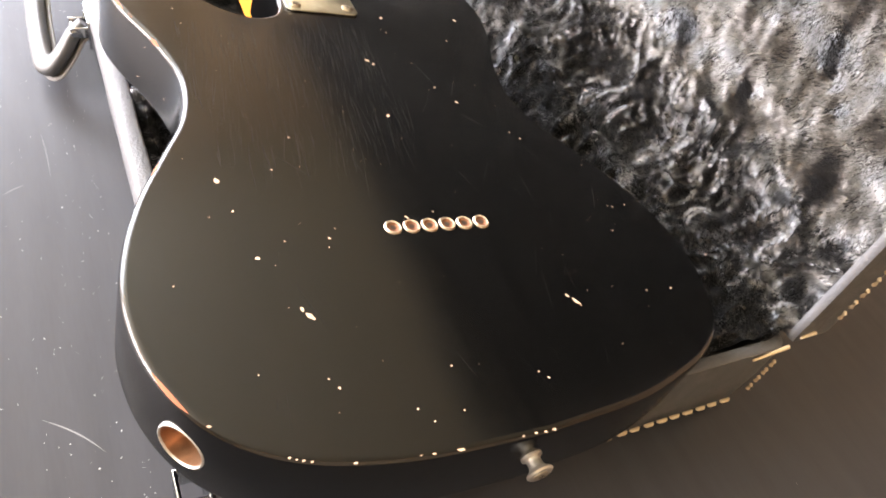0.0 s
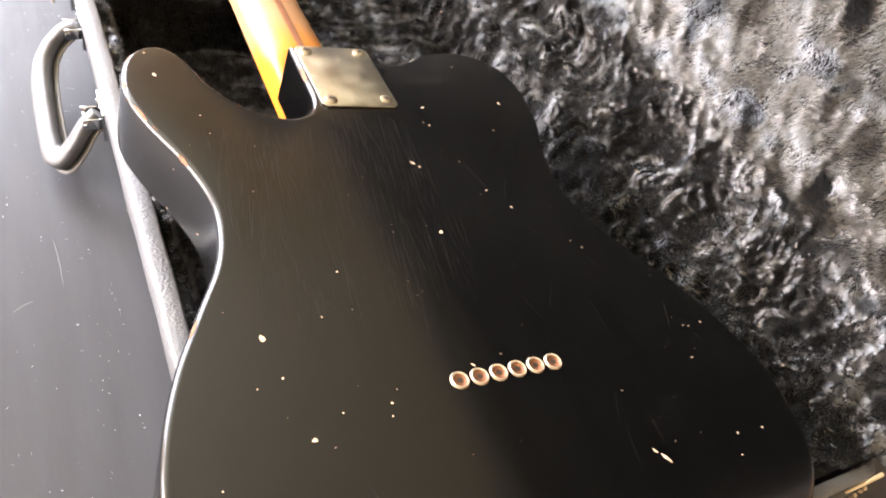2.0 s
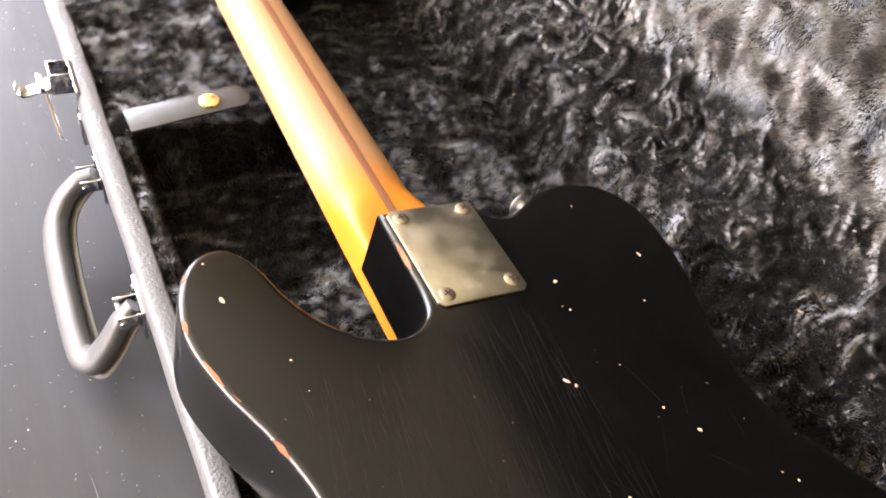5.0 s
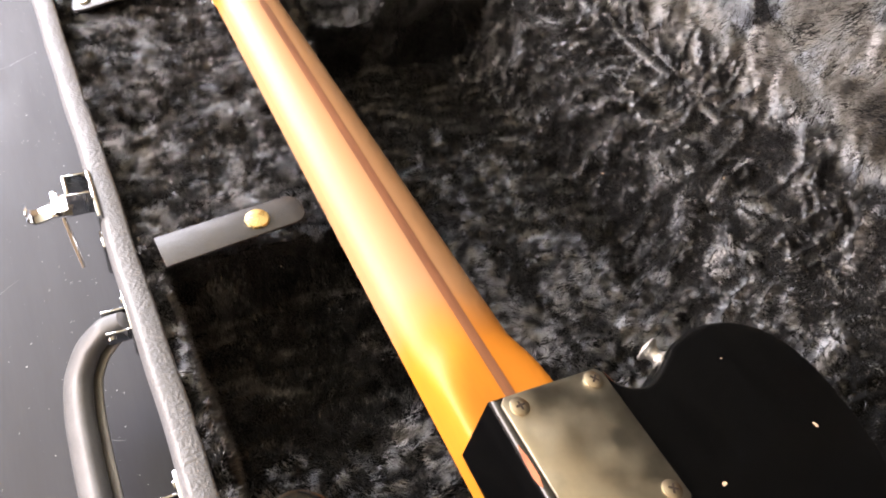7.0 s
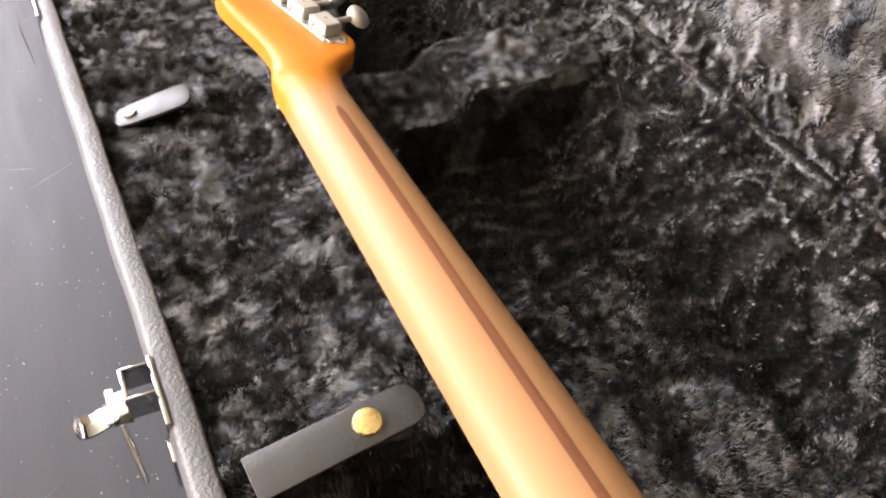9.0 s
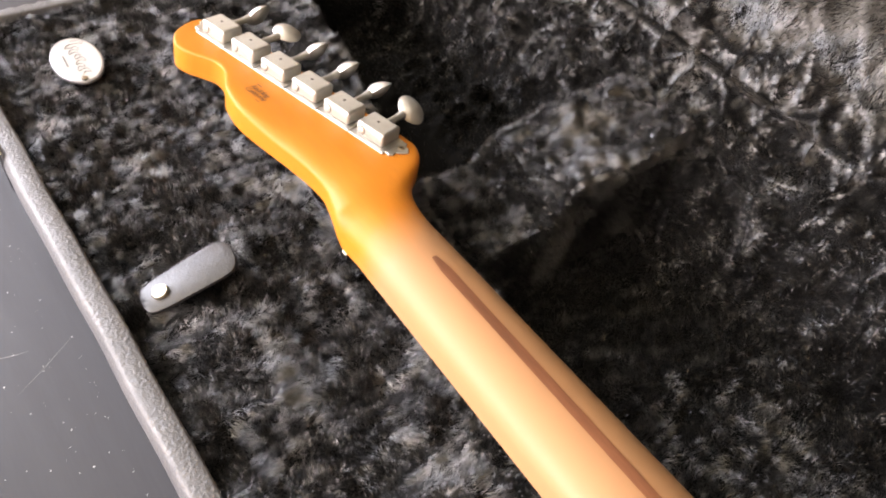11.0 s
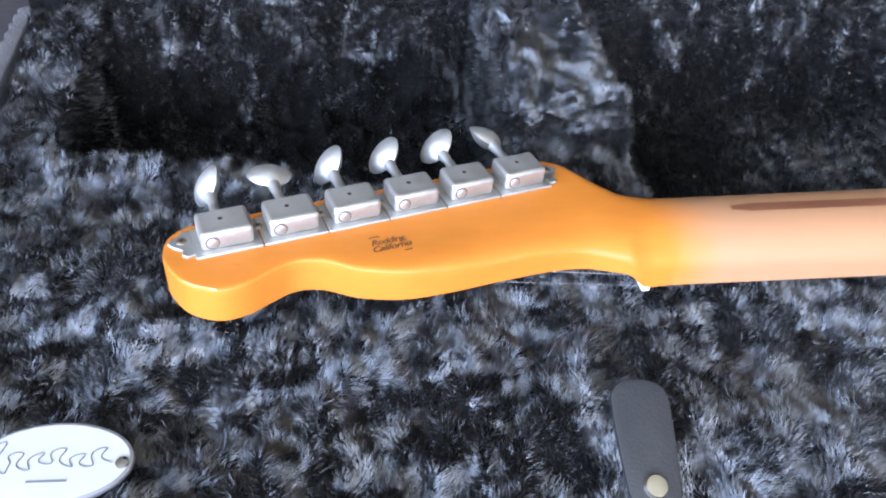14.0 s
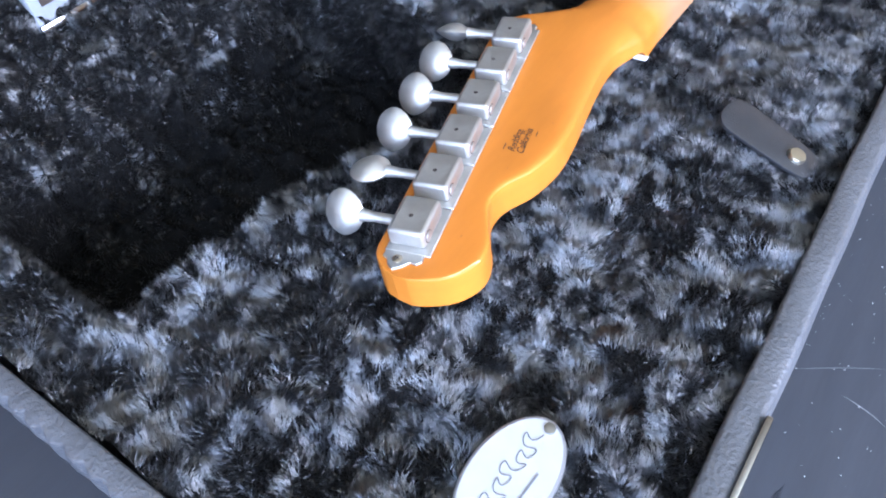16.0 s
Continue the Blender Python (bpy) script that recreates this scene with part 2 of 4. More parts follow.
def ripple(p, seed, size, octaves=3, gain=0.6):
    """One channel of smooth random numbers for an array of places."""
    rng = np.random.default_rng(seed)
    out = np.zeros(len(p), dtype=np.float32)
    p = p.astype(np.float32)
    amp, k = 1.0, 2 * np.pi / size
    for o in range(octaves):
        for j in range(4):
            d = rng.normal(size=3)
            d *= k * rng.uniform(0.7, 1.4) / np.linalg.norm(d)
            out += amp * np.sin(p @ d.astype(np.float32) + np.float32(rng.uniform(0, 6.28))) / 2
        amp, k = amp * gain, k * 1.9
    return out


def along(p, way, squeeze):
    """Places squeezed along one direction, so that a ripple over them is drawn out that way."""
    way = np.array(way, dtype=float) / np.linalg.norm(way)
    return p - (1 - squeeze) * (p @ way)[:, None] * way


# ---- the room ----
def room():
    x0, x1, y0, y1, z0, z1, w = WEST_X, 2.0, -2.6, WIN_Y, -0.75, 1.8, 0.2

    def slab(name, label, *size, mat=WALL):
        tagged(part(name, box(*size), mat, None, label, 0), category=name.split("_")[0], kind="structure")

    def opening(name, label, win_name, win_label, along_x, a, c, wall, s0, s1):
        lo, hi = (x0, x1) if along_x else (y0, y1)
        def piece(p, q, za, zb, d0, d1, bm=None, r=0.0):
            return box(p, q, wall + d0, wall + d1, za, zb, r, bm=bm) if along_x else box(wall + d0, wall + d1, p, q, za, zb, r, bm=bm)
        d0, d1 = (0, w) if along_x else (-w, 0)
        b = piece(lo, a, z0, z1, d0, d1)
        piece(c, hi, z0, z1, d0, d1, b)
        piece(a, c, z0, s0, d0, d1, b)
        piece(a, c, s1, z1, d0, d1, b)
        tagged(part(name, b, WALL, None, label, 0), category="wall", kind="structure")
        win = thing(win_name, win_label, "window", kind="structure")
        e0, e1 = (0.08, 0.14) if along_x else (-0.14, -0.08)
        for p in (a, (a + c) / 2 - 0.025, c - 0.05):
            part("window_frame", piece(p, p + 0.05, s0, s1, e0, e1, r=0.004), FRAME, win)
        for za in (s0, s1 - 0.05):
            for p, q in ((a + 0.05, (a + c) / 2 - 0.025), ((a + c) / 2 + 0.025, c - 0.05)):
                part("window_frame", piece(p, q, za, za + 0.05, e0, e1, r=0.004), FRAME, win)

    slab("floor", "brown oak floor under the desk", x0 - w, x1 + w, y0 - w, y1 + w, z0 - w, z0, mat=FLOORM)
    slab("ceiling", "off-white painted ceiling of the room", x0 - w, x1 + w, y0 - w, y1 + w, z1, z1 + w, mat=CEIL)
    slab("wall_east", "dark brown plaster wall of the room", x1, x1 + w, y0, y1, z0, z1, mat=DARKWALL)
    slab("wall_south", "warm beige plaster wall of the room", x0, x1, y0 - w, y0, z0, z1)
    opening("wall_north", "warm beige plaster wall with a wide window", "window_1", "wide white-framed window full of daylight", True, WIN_X0, WIN_X1, y1, WIN_Z0, WIN_Z1)
    opening("wall_west", "warm beige plaster wall with a wide window", "window_2", "wide white-framed window full of daylight", False, WEST_Y0, WEST_Y1, x0, WEST_Z0, WEST_Z1)


room()


def desk():
    d = thing("desk", "black satin desk with dust and fine scratches", "desk")
    part("tabletop", box(-0.9, 0.9, -0.75, 1.6, -0.03, 0, 0.003), DESK, d)
    for x in (-0.84, 0.84):
        for y in (-0.69, 1.54):
            part("leg", box(x - 0.03, x + 0.03, y - 0.03, y + 0.03, -0.75, -0.03, 0.004), DESK, d)


desk()

# ---- the guitar ----
guitar = thing("electric_guitar", "worn black electric guitar lying face down across its case", "guitar", GUITAR)

LEFT = [(0.0, -0.1245), (-0.06, -0.1225), (-0.107, -0.1125), (-0.1365, -0.093), (-0.153, -0.064), (-0.158, -0.031), (-0.1535, -0.001), (-0.143, 0.029), (-0.128, 0.058), (-0.1145, 0.084), (-0.1085, 0.110), (-0.1095, 0.132), (-0.117, 0.158), (-0.128, 0.184), (-0.1345, 0.211), (-0.131, 0.235), (-0.122, 0.2495), (-0.1105, 0.2545), (-0.101, 0.2495), (-0.0945, 0.238), (-0.0885, 0.221), (-0.079, 0.2055), (-0.0665, 0.1945), (-0.053, 0.189), (-0.0415, 0.190), (-0.0325, 0.197), (-0.0285, 0.210), (-0.0278, 0.232), (-0.0272, 0.2625)]
RIGHT = [(0.0285, 0.2625), (0.0315, 0.252), (0.043, 0.2475), (0.056, 0.253), (0.073, 0.2625), (0.094, 0.2665), (0.113, 0.263), (0.1275, 0.252), (0.1345, 0.234), (0.1345, 0.212), (0.1285, 0.185), (0.1195, 0.163), (0.112, 0.140), (0.1085, 0.115), (0.1135, 0.091), (0.125, 0.067), (0.141, 0.037), (0.153, 0.006), (0.1585, -0.029), (0.153, -0.061), (0.139, -0.087), (0.118, -0.1025), (0.094, -0.1115), (0.058, -0.120), (0.0, -0.1245)]
OUTLINE = spline(LEFT, 6) + spline(RIGHT, 6)[:-1]
body = part("body", prism(OUTLINE, -0.0445, 0, 0.0034, 4), BLACK, guitar, "black lacquered body, chipped and scratched", 30)


HEAD_L = [(-0.0205, 0.648), (-0.0215, 0.661), (-0.0222, 0.669), (-0.0195, 0.679), (-0.0172, 0.689), (-0.018, 0.703), (-0.022, 0.724), (-0.0268, 0.745), (-0.0292, 0.763), (-0.027, 0.780), (-0.0215, 0.793), (-0.0215, 0.803), (-0.0262, 0.811), (-0.0325, 0.820), (-0.0348, 0.830), (-0.0298, 0.841), (-0.0185, 0.8487), (-0.0105, 0.8497)]
HEAD_R = [(0.0205, 0.648), (0.0225, 0.667), (0.029, 0.676), (0.038, 0.684), (0.042, 0.693), (0.0405, 0.703), (0.0275, 0.751), (0.013, 0.805), (0.0055, 0.832), (0.002, 0.843), (-0.0045, 0.8485), (-0.0105, 0.8497)]


def ease(v, a, c):
    s = min(1, max(0, (v - a) / (c - a)))
    return s * s * (3 - 2 * s)


def neck_back(y):
    """The height of the neck's back along its middle."""
    z = -0.0268 - 0.0008 * (y - 0.21) / 0.45
    z += (-0.0272 - z) * (1 - ease(y, 0.262, 0.312))
    return z + (-0.0275 - z) * ease(y, 0.630, 0.690)


def neck():
    """Neck and headstock are one piece of maple: cross-sections along its length."""
    b = bmesh.new()
    sl, sr = spline(HEAD_L, 6), spline(HEAD_R, 6)
    ly, lx = [p[1] for p in sl], [p[0] for p in sl]
    ry, rx = [p[1] for p in sr], [p[0] for p in sr]
    rows = [0.19 + k * (0.64 - 0.19) / 60 for k in range(60)] + [0.64 + k * (0.84 - 0.64) / 110 for k in range(110)]
    rows += [0.8497 - 0.0097 * (1 - k / 14) ** 2 for k in range(14)] + [0.84968]
    rings = []
    for y in rows:
        w = 0.0277 - 0.0072 * max(0, (y - 0.21) / 0.45)
        xl, xr = (-w, w) if y < 0.648 else (float(np.interp(y, ly, lx)), float(np.interp(y, ry, rx)))
        mid, w = (xl + xr) / 2, max(0.0004, (xr - xl) / 2)
        heel, tip, edge = 1 - ease(y, 0.262, 0.312), ease(y, 0.640, 0.715), ease(y, 0.725, 0.810)
        zb = neck_back(y)
        p_left, p_right = 2.08 + 7 * heel + 0.8 * tip * tip + 12 * edge, 2.08 + 7 * heel + 13 * tip * tip
        face = -0.0510 + 0.0085 * ease(y, 0.660, 0.672)
        zs = -0.0440 + 0.0015 * heel
        zs = max(zs, face + 0.0015) if y > 0.655 else zs
        zs += (face + 0.0085 - zs) * tip
        ring = [b.verts.new((xl, y, face))]
        for j in range(41):
            a = math.pi * (1 - j / 40)
            c, q = math.cos(a), math.sin(a)
            p = p_left if c < 0 else p_right
            ring.append(b.verts.new((mid + math.copysign(abs(c) ** (2 / p), c) * w, y, zs + (zb - zs) * abs(q) ** (2 / p))))
        ring.append(b.verts.new((xr, y, face)))
        rings.append(ring)
    for r, q in zip(rings, rings[1:]):
        for j in range(len(r)):
            b.faces.new((r[j], r[(j + 1) % len(r)], q[(j + 1) % len(r)], q[j]))
    b.faces.new(rings[0])
    b.faces.new(rings[-1])
    return part("neck", b, MAPLE, guitar, "amber lacquered maple neck and headstock, back worn pale", 45)


neck_part = neck()


def worn_back(m):
    """The lacquer is worn off the neck's back between heel and headstock."""
    nt = m.node_tree
    p = nt.nodes["Principled BSDF"]
    co, sep, add = nt.nodes.new("ShaderNodeTexCoord"), nt.nodes.new("ShaderNodeSeparateXYZ"), nt.nodes.new("ShaderNodeMath")
    n = nt.nodes.new("ShaderNodeTexNoise")
    n.inputs["Scale"].default_value = 30
    nt.links.new(co.outputs["Object"], sep.inputs[0])
    nt.links.new(co.outputs["Object"], n.inputs["Vector"])
    add.operation = "MULTIPLY_ADD"
    add.inputs[1].default_value = 0.03
    nt.links.new(n.outputs["Fac"], add.inputs[0])
    nt.links.new(sep.outputs["Y"], add.inputs[2])
    both = nt.nodes.new("ShaderNodeMath")
    both.operation = "MULTIPLY"
    for k, (lo, hi) in enumerate(((0.318, 0.368), (0.675, 0.640))):
        r = nt.nodes.new("ShaderNodeMapRange")
        r.interpolation_type = "SMOOTHSTEP"
        r.inputs["From Min"].default_value, r.inputs["From Max"].default_value = (lo, hi) if lo < hi else (hi, lo)
        if lo > hi:
            r.inputs["To Min"].default_value, r.inputs["To Max"].default_value = 1, 0
        nt.links.new(add.outputs[0], r.inputs["Value"])
        nt.links.new(r.outputs[0], both.inputs[k])
    x = nt.nodes.new("ShaderNodeMix")
    x.data_type = "RGBA"
    old = p.inputs["Base Color"].links[0].from_socket
    nt.links.new(both.outputs[0], x.inputs["Factor"])
    nt.links.new(old, x.inputs["A"])
    x.inputs["B"].default_value = (*WORN, 1)
    nt.links.new(x.outputs["Result"], p.inputs["Base Color"])


worn_back(MAPLE)
b = bmesh.new()
stripe = []
for k in range(41):
    y = 0.262 + k * (0.6205 - 0.262) / 40
    half = 0.0027 * min(1, ((0.6213 - y) / 0.003) ** 0.5 if y > 0.6183 else 1)
    heel = 1 - ease(y, 0.262, 0.312)
    z = neck_back(y)
    stripe.append([b.verts.new((x * half, y, z + 0.00028 - abs(x) * 0.00014 * (1 - heel))) for x in (-1, -0.5, 0, 0.5, 1)])
for r, q in zip(stripe, stripe[1:]):
    for j in range(4):
        b.faces.new((r[j], r[j + 1], q[j + 1], q[j]))
part("stripe", b, WALNUT, neck_part, "dark walnut stripe along the neck's back", 60)
part("nut", box(-0.0213, 0.0213, 0.6590, 0.6625, -0.0532, -0.0455, 0.0005), BONE, neck_part)
for k in range(6):
    x = 0.0172 - 0.00688 * k
    post = Vector((0.0265, 0.7085, 0)) + Vector((-0.2588, 0.9659, 0)) * 0.0248 * k
    part("string", tube([(x * 1.3, 0.2, -0.0545), (x, 0.661, -0.0537), (post.x, post.y, -0.0462)], 0.00034 - 0.00005 * k, 6), STEEL, guitar)

plate = part("neck_plate", prism(spline([(-0.0225, 0.1975), (0.0225, 0.1975), (0.0253, 0.2003), (0.0253, 0.2577), (0.0225, 0.2605), (-0.0225, 0.2605), (-0.0253, 0.2577), (-0.0253, 0.2003)], 1, True), 0.0002, 0.0018, 0.0006, 2), PLATE, guitar, "tarnished nickel neck plate")


def screw(x, y, z, r, turn, parent, m=None):
    b = lathe([(0, 0), (r, 0), (r * 1.0, r * 0.10), (r * 0.8, r * 0.20), (r * 0.4, r * 0.26), (0, r * 0.28)], 20)
    s = part("screw", b, SCREW, parent)
    s.matrix_basis = (m or Matrix()) @ pose(x, y, z, 0, 0, turn)
    # two raised black bars paint the shade of the slot, nothing is cut
    c = box(-r * 0.5, r * 0.5, -r * 0.11, r * 0.11, r * 0.16, r * 0.285)
    box(-r * 0.11, r * 0.11, -r * 0.5, r * 0.5, r * 0.16, r * 0.287, bm=c)
    part("slot_shade", c, INK_AND_SHADE, parent, "", 0).matrix_basis = s.matrix_basis.copy()
    return s


for k, (x, y) in enumerate(((-0.0188, 0.2035), (0.0188, 0.2045), (-0.0188, 0.2545), (0.0188, 0.2555))):
    screw(x, y, 0.0018, 0.0041, 20 + 37 * k, plate)
for k in range(6):
    b = lathe([(0.0026, -0.006), (0.0028, 0.0000), (0.0034, 0.0008), (0.0042, 0.0010), (0.0047, 0.0002), (0.0047, -0.002)], 28)
    f = part("string_ferrule", b, FERRULE, guitar, "worn string ferrule")
    f.matrix_basis = pose(-0.0265 + 0.0106 * k, 0, 0)
    part("bore", lathe([(0.0033, 0.00085), (0.0029, 0.0004), (0.0026, 0.0002), (0.0012, 0.00014), (0, 0.00012)], 20), RUST, f, "rust-brown bore")
    # a flat black disc paints the shade of the hole, which has no depth
    part("string_hole_shade", lathe([(0.0015, 0.00012), (0.0015, 0.00022), (0, 0.00022)], 16), INK_AND_SHADE, f, "black disc for the shade inside the string hole")


def strap_button(m, name):
    b = lathe([(0.0035, 0), (0.0034, 0.0045), (0.0042, 0.0065), (0.0062, 0.0078), (0.0066, 0.0087), (0.0058, 0.0095), (0, 0.0098)], 28)
    lathe([(0.0052, 0), (0.0052, 0.0010), (0.0038, 0.0018), (0.0034, 0.003)], 28, bm=b)
    o = part("strap_button", b, NICKEL, guitar, name)
    o.matrix_basis = m
    screw(0, 0, 0.0096, 0.0036, 15, o)


strap_button(Matrix.Translation((0.0, -0.1243, -0.021)) @ pose(0, 0, 0, 90, 0, 0), "aged nickel strap button")
strap_button(Matrix.Translation((0.0750, 0.2628, -0.017)) @ pose(0, 0, 0, -90, 0, 20), "aged nickel strap button")
JACK = Matrix.Translation((-0.1414, -0.0828, -0.0235)) @ Vector((-0.80, -0.60, 0)).to_track_quat("Z", "Y").to_matrix().to_4x4()


def bore():
    """Drills the jack's hole into the body's edge."""
    drill = part("drill", lathe([(0, -0.016), (0.0110, -0.016), (0.0110, 0.010), (0, 0.010)], 36, JACK), BLACK, guitar)
    cutting = body.modifiers.new("hole", "BOOLEAN")
    cutting.object, cutting.operation, cutting.solver = drill, "DIFFERENCE", "EXACT"
    bpy.context.view_layer.update()
    me = bpy.data.meshes.new_from_object(body.evaluated_get(bpy.context.evaluated_depsgraph_get()))
    body.modifiers.clear()
    me.set_sharp_from_angle(angle=radians(30))
    body.data = me
    bpy.data.objects.remove(drill)


bore()
cup = lathe([(0.0114, -0.002), (0.0116, 0.0018), (0.0112, 0.0026), (0.0107, 0.0028), (0.0103, 0.0022), (0.0102, -0.001)], 36)
jack = part("jack_cup", cup, NICKEL, guitar, "recessed nickel jack cup in the body's edge")
jack.matrix_basis = JACK
# the well's brown is stain plus a painted warm reflection
part("cup_well", lathe([(0.0103, 0.0020), (0.0099, -0.0010), (0.0088, -0.0060), (0.0078, -0.0095), (0.0064, -0.0105), (0.0052, -0.0090), (0.0046, -0.0090), (0.0044, -0.0140), (0, -0.0145)], 36), CUP_BROWN, jack, "stained brown well of the cup, a warm reflection in its colour")


def tuner(k):
    along = Vector((-0.2588, 0.9659, 0))
    out = Vector((0.9659, 0.2588, 0))
    c = Vector((0.0265, 0.7085, -0.0278)) + along * 0.0248 * k
    m = Matrix((( *out, 0), (*along, 0), (0, 0, 1, 0), (0, 0, 0, 1))).transposed()
    m = Matrix.Translation(c) @ m
    hb = box(-0.0078, 0.0068, -0.0095, 0.0095, 0.0010, 0.0090, 0.0016, 3)
    h = part("tuner", hb, NICKEL, guitar, "aged nickel tuner with an oval button")
    h.matrix_basis = m
    part("base_plate", box(-0.0104, 0.0074, -0.0122, 0.0122, 0.0, 0.0012, 0.0004, 1), NICKEL, h)
    if k in (0, 5):
        q = -1 if k == 0 else 1
        tip = [(-0.0080, 0.0118), (-0.0084, 0.0150), (-0.0068, 0.0166), (-0.0042, 0.0162), (-0.0016, 0.0190), (0.0012, 0.0206), (0.0036, 0.0188), (0.0050, 0.0160), (0.0070, 0.0150), (0.0068, 0.0118)]
        part("plate_tip", prism([(x, y * q) for x, y in tip[::-q]], 0.0, 0.0012, 0.0003, 1), NICKEL, h, "scalloped end of the tuner plate")
    part("pin", lathe([(0.0021, -0.0002), (0.0021, 0.0004), (0.0018, 0.0006), (0, 0.0006)], 18, Matrix.Translation((-0.0078, 0.0055, 0.0046)) @ pose(0, 0, 0, 0, -90, 0)), NICKEL, h)
    cover, rows = bmesh.new(), []
    for j in range(37):
        x, z = -0.0064 + 0.0118 * j / 36, 0.00912 if j % 2 and 0 < j < 36 else 0.00904
        rows.append([cover.verts.new((x, y, z)) for y in (-0.0080, 0.0080)])
    for u, v in zip(rows, rows[1:]):
        cover.faces.new((u[0], v[0], v[1], u[1]))
    part("ridged_top", cover, NICKEL, h, "finely ridged top of the housing", 0)
    # a flat brown disc paints the shade of the gap round the pin
    part("pin_gap_shade", lathe([(0.0026, -0.0002), (0.0026, 0.00012), (0, 0.00012)], 18, Matrix.Translation((-0.0078, 0.0055, 0.0046)) @ pose(0, 0, 0, 0, -90, 0)), GAP_BROWN, h, "dark disc for the shade in the gap round the pin")
    # a black disc on the flat top paints the hole's shade
    part("oil_hole_shade", lathe([(0.0009, 0), (0.0008, 0.0001), (0, 0.0001)], 12, Matrix.Translation((0.0, 0.0010, 0.00913))), INK_AND_SHADE, h)
    part("shaft", tube([(0.006, 0.001, 0.0048), (0.0155, 0.001, 0.0048), (0.021, 0.001, 0.0048)], [0.0021, 0.0019, 0.0026], 12), NICKEL, h)
    bb = bmesh.new()
    bmesh.ops.create_uvsphere(bb, u_segments=20, v_segments=14, radius=1)
    for v in bb.verts:
        x, y, z = v.co
        pinch = 1 - 0.12 * max(0, -x)
        v.co = Vector((0.0282 + 0.0082 * x, 0.001 + 0.0093 * y * pinch, math.copysign(0.0042 * abs(z) ** 1.8, z) * (1 - 0.25 * x)))
    bt = part("button", bb, NICKEL, h, "oval metal button", 60)
    turn = (32, -46, -50, -54, 8, -60)[k]
    bt.matrix_basis = Matrix.Translation((0, 0.001, 0.0048)) @ pose(0, 0, 0, turn, 0, 0) @ Matrix.Translation((0, -0.001, 0))
    if k:
        screw(0.0015, -0.0124, 0.0012, 0.0019, 40 * k, h)
    else:
        screw(0.0010, -0.0155, 0.0012, 0.0019, 40, h)
    if k == 5:
        screw(0.0010, 0.0155, 0.0012, 0.0019, 70, h)


for k in range(6):
    tuner(k)

# ---- the case ----
case = thing("guitar_case", "open black guitar case with crushed plush lining", "guitar case")
RIM, TAIL, FAR, RIGHT_X, LID_TOP = 0.0695, -0.0955, 0.956, 0.2195, 0.455


def left_x(y):
    """The outer top edge of the tray's long side, which runs a little askew."""
    return -0.1318 - 0.0122 * y


WALL_W = 0.0098


def tray():
    """The shell: one profile swept round a long box with rounded corners."""
    profile = [(0.0045, 0.004), (0.0020, 0.009), (-0.0008, 0.040), (-0.0030, 0.0600), (-0.0028, 0.0645), (-0.0014, 0.0682), (-0.0004, 0.0697), (0.0010, 0.0702), (0.0084, 0.0702), (0.0094, 0.0698), (WALL_W, 0.0688), (WALL_W, 0.012)]
    width, length, step = RIGHT_X - left_x(0), FAR - TAIL, 0.0035
    b = bmesh.new()
    rings = []
    for d, z in profile:
        dl, dt, dr, df = d, max(d, 0) * 0.8, max(d, 0), d * (0.75 if d > 0 else 0.35)
        r = 0.010
        line = []
        for cx, cy, a0 in ((dl + r, dt + r, 180), (width - dr - r, dt + r, 270), (width - dr - r, length - df - r, 0), (dl + r, length - df - r, 90)):
            line += [(cx + r * math.cos(radians(a0 + 15 * k)), cy + r * math.sin(radians(a0 + 15 * k))) for k in range(7)]
        full = []
        counts = (int(width / step), int(length / step), int(width / step), int(length / step))
        for j in range(4):
            full += line[7 * j:7 * j + 7]
            p, q = Vector(line[7 * j + 6]), Vector(line[(7 * j + 7) % 28])
            full += [tuple(p.lerp(q, k / counts[j])) for k in range(1, counts[j])]
        ring = []
        for u, v in full:
            y = TAIL + v
            x = left_x(y) * (1 - u / width) + RIGHT_X * u / width
            if v > length - 0.012 and d < 0.002:
                y += 0.0028 * abs(math.sin(x * 300 + 0.6 * math.sin(x * 61))) * min(1, z / 0.05) - 0.0006
            soft = 0.0002 * math.sin(y * 37 + 1.3) + 0.0002 * math.sin(y * 91 + z * 40)
            ring.append(b.verts.new((x + soft, y, z + (0.0003 * math.sin(y * 53 + x * 40) if z > 0.05 else 0))))
        rings.append(ring)
    n = len(rings[0])
    for a, c in zip(rings, rings[1:]):
        for k in range(n):
            b.faces.new((a[k], a[(k + 1) % n], c[(k + 1) % n], c[k]))
    b.faces.new(rings[0])
    b.faces.new(rings[-1])
    part("tray", b, TOLEX, case, "black pebbled tray of the case", 50)


tray()


def sstep(v, a, c):
    s = np.clip((v - a) / (c - a), 0, 1)
    return s * s * (3 - 2 * s)


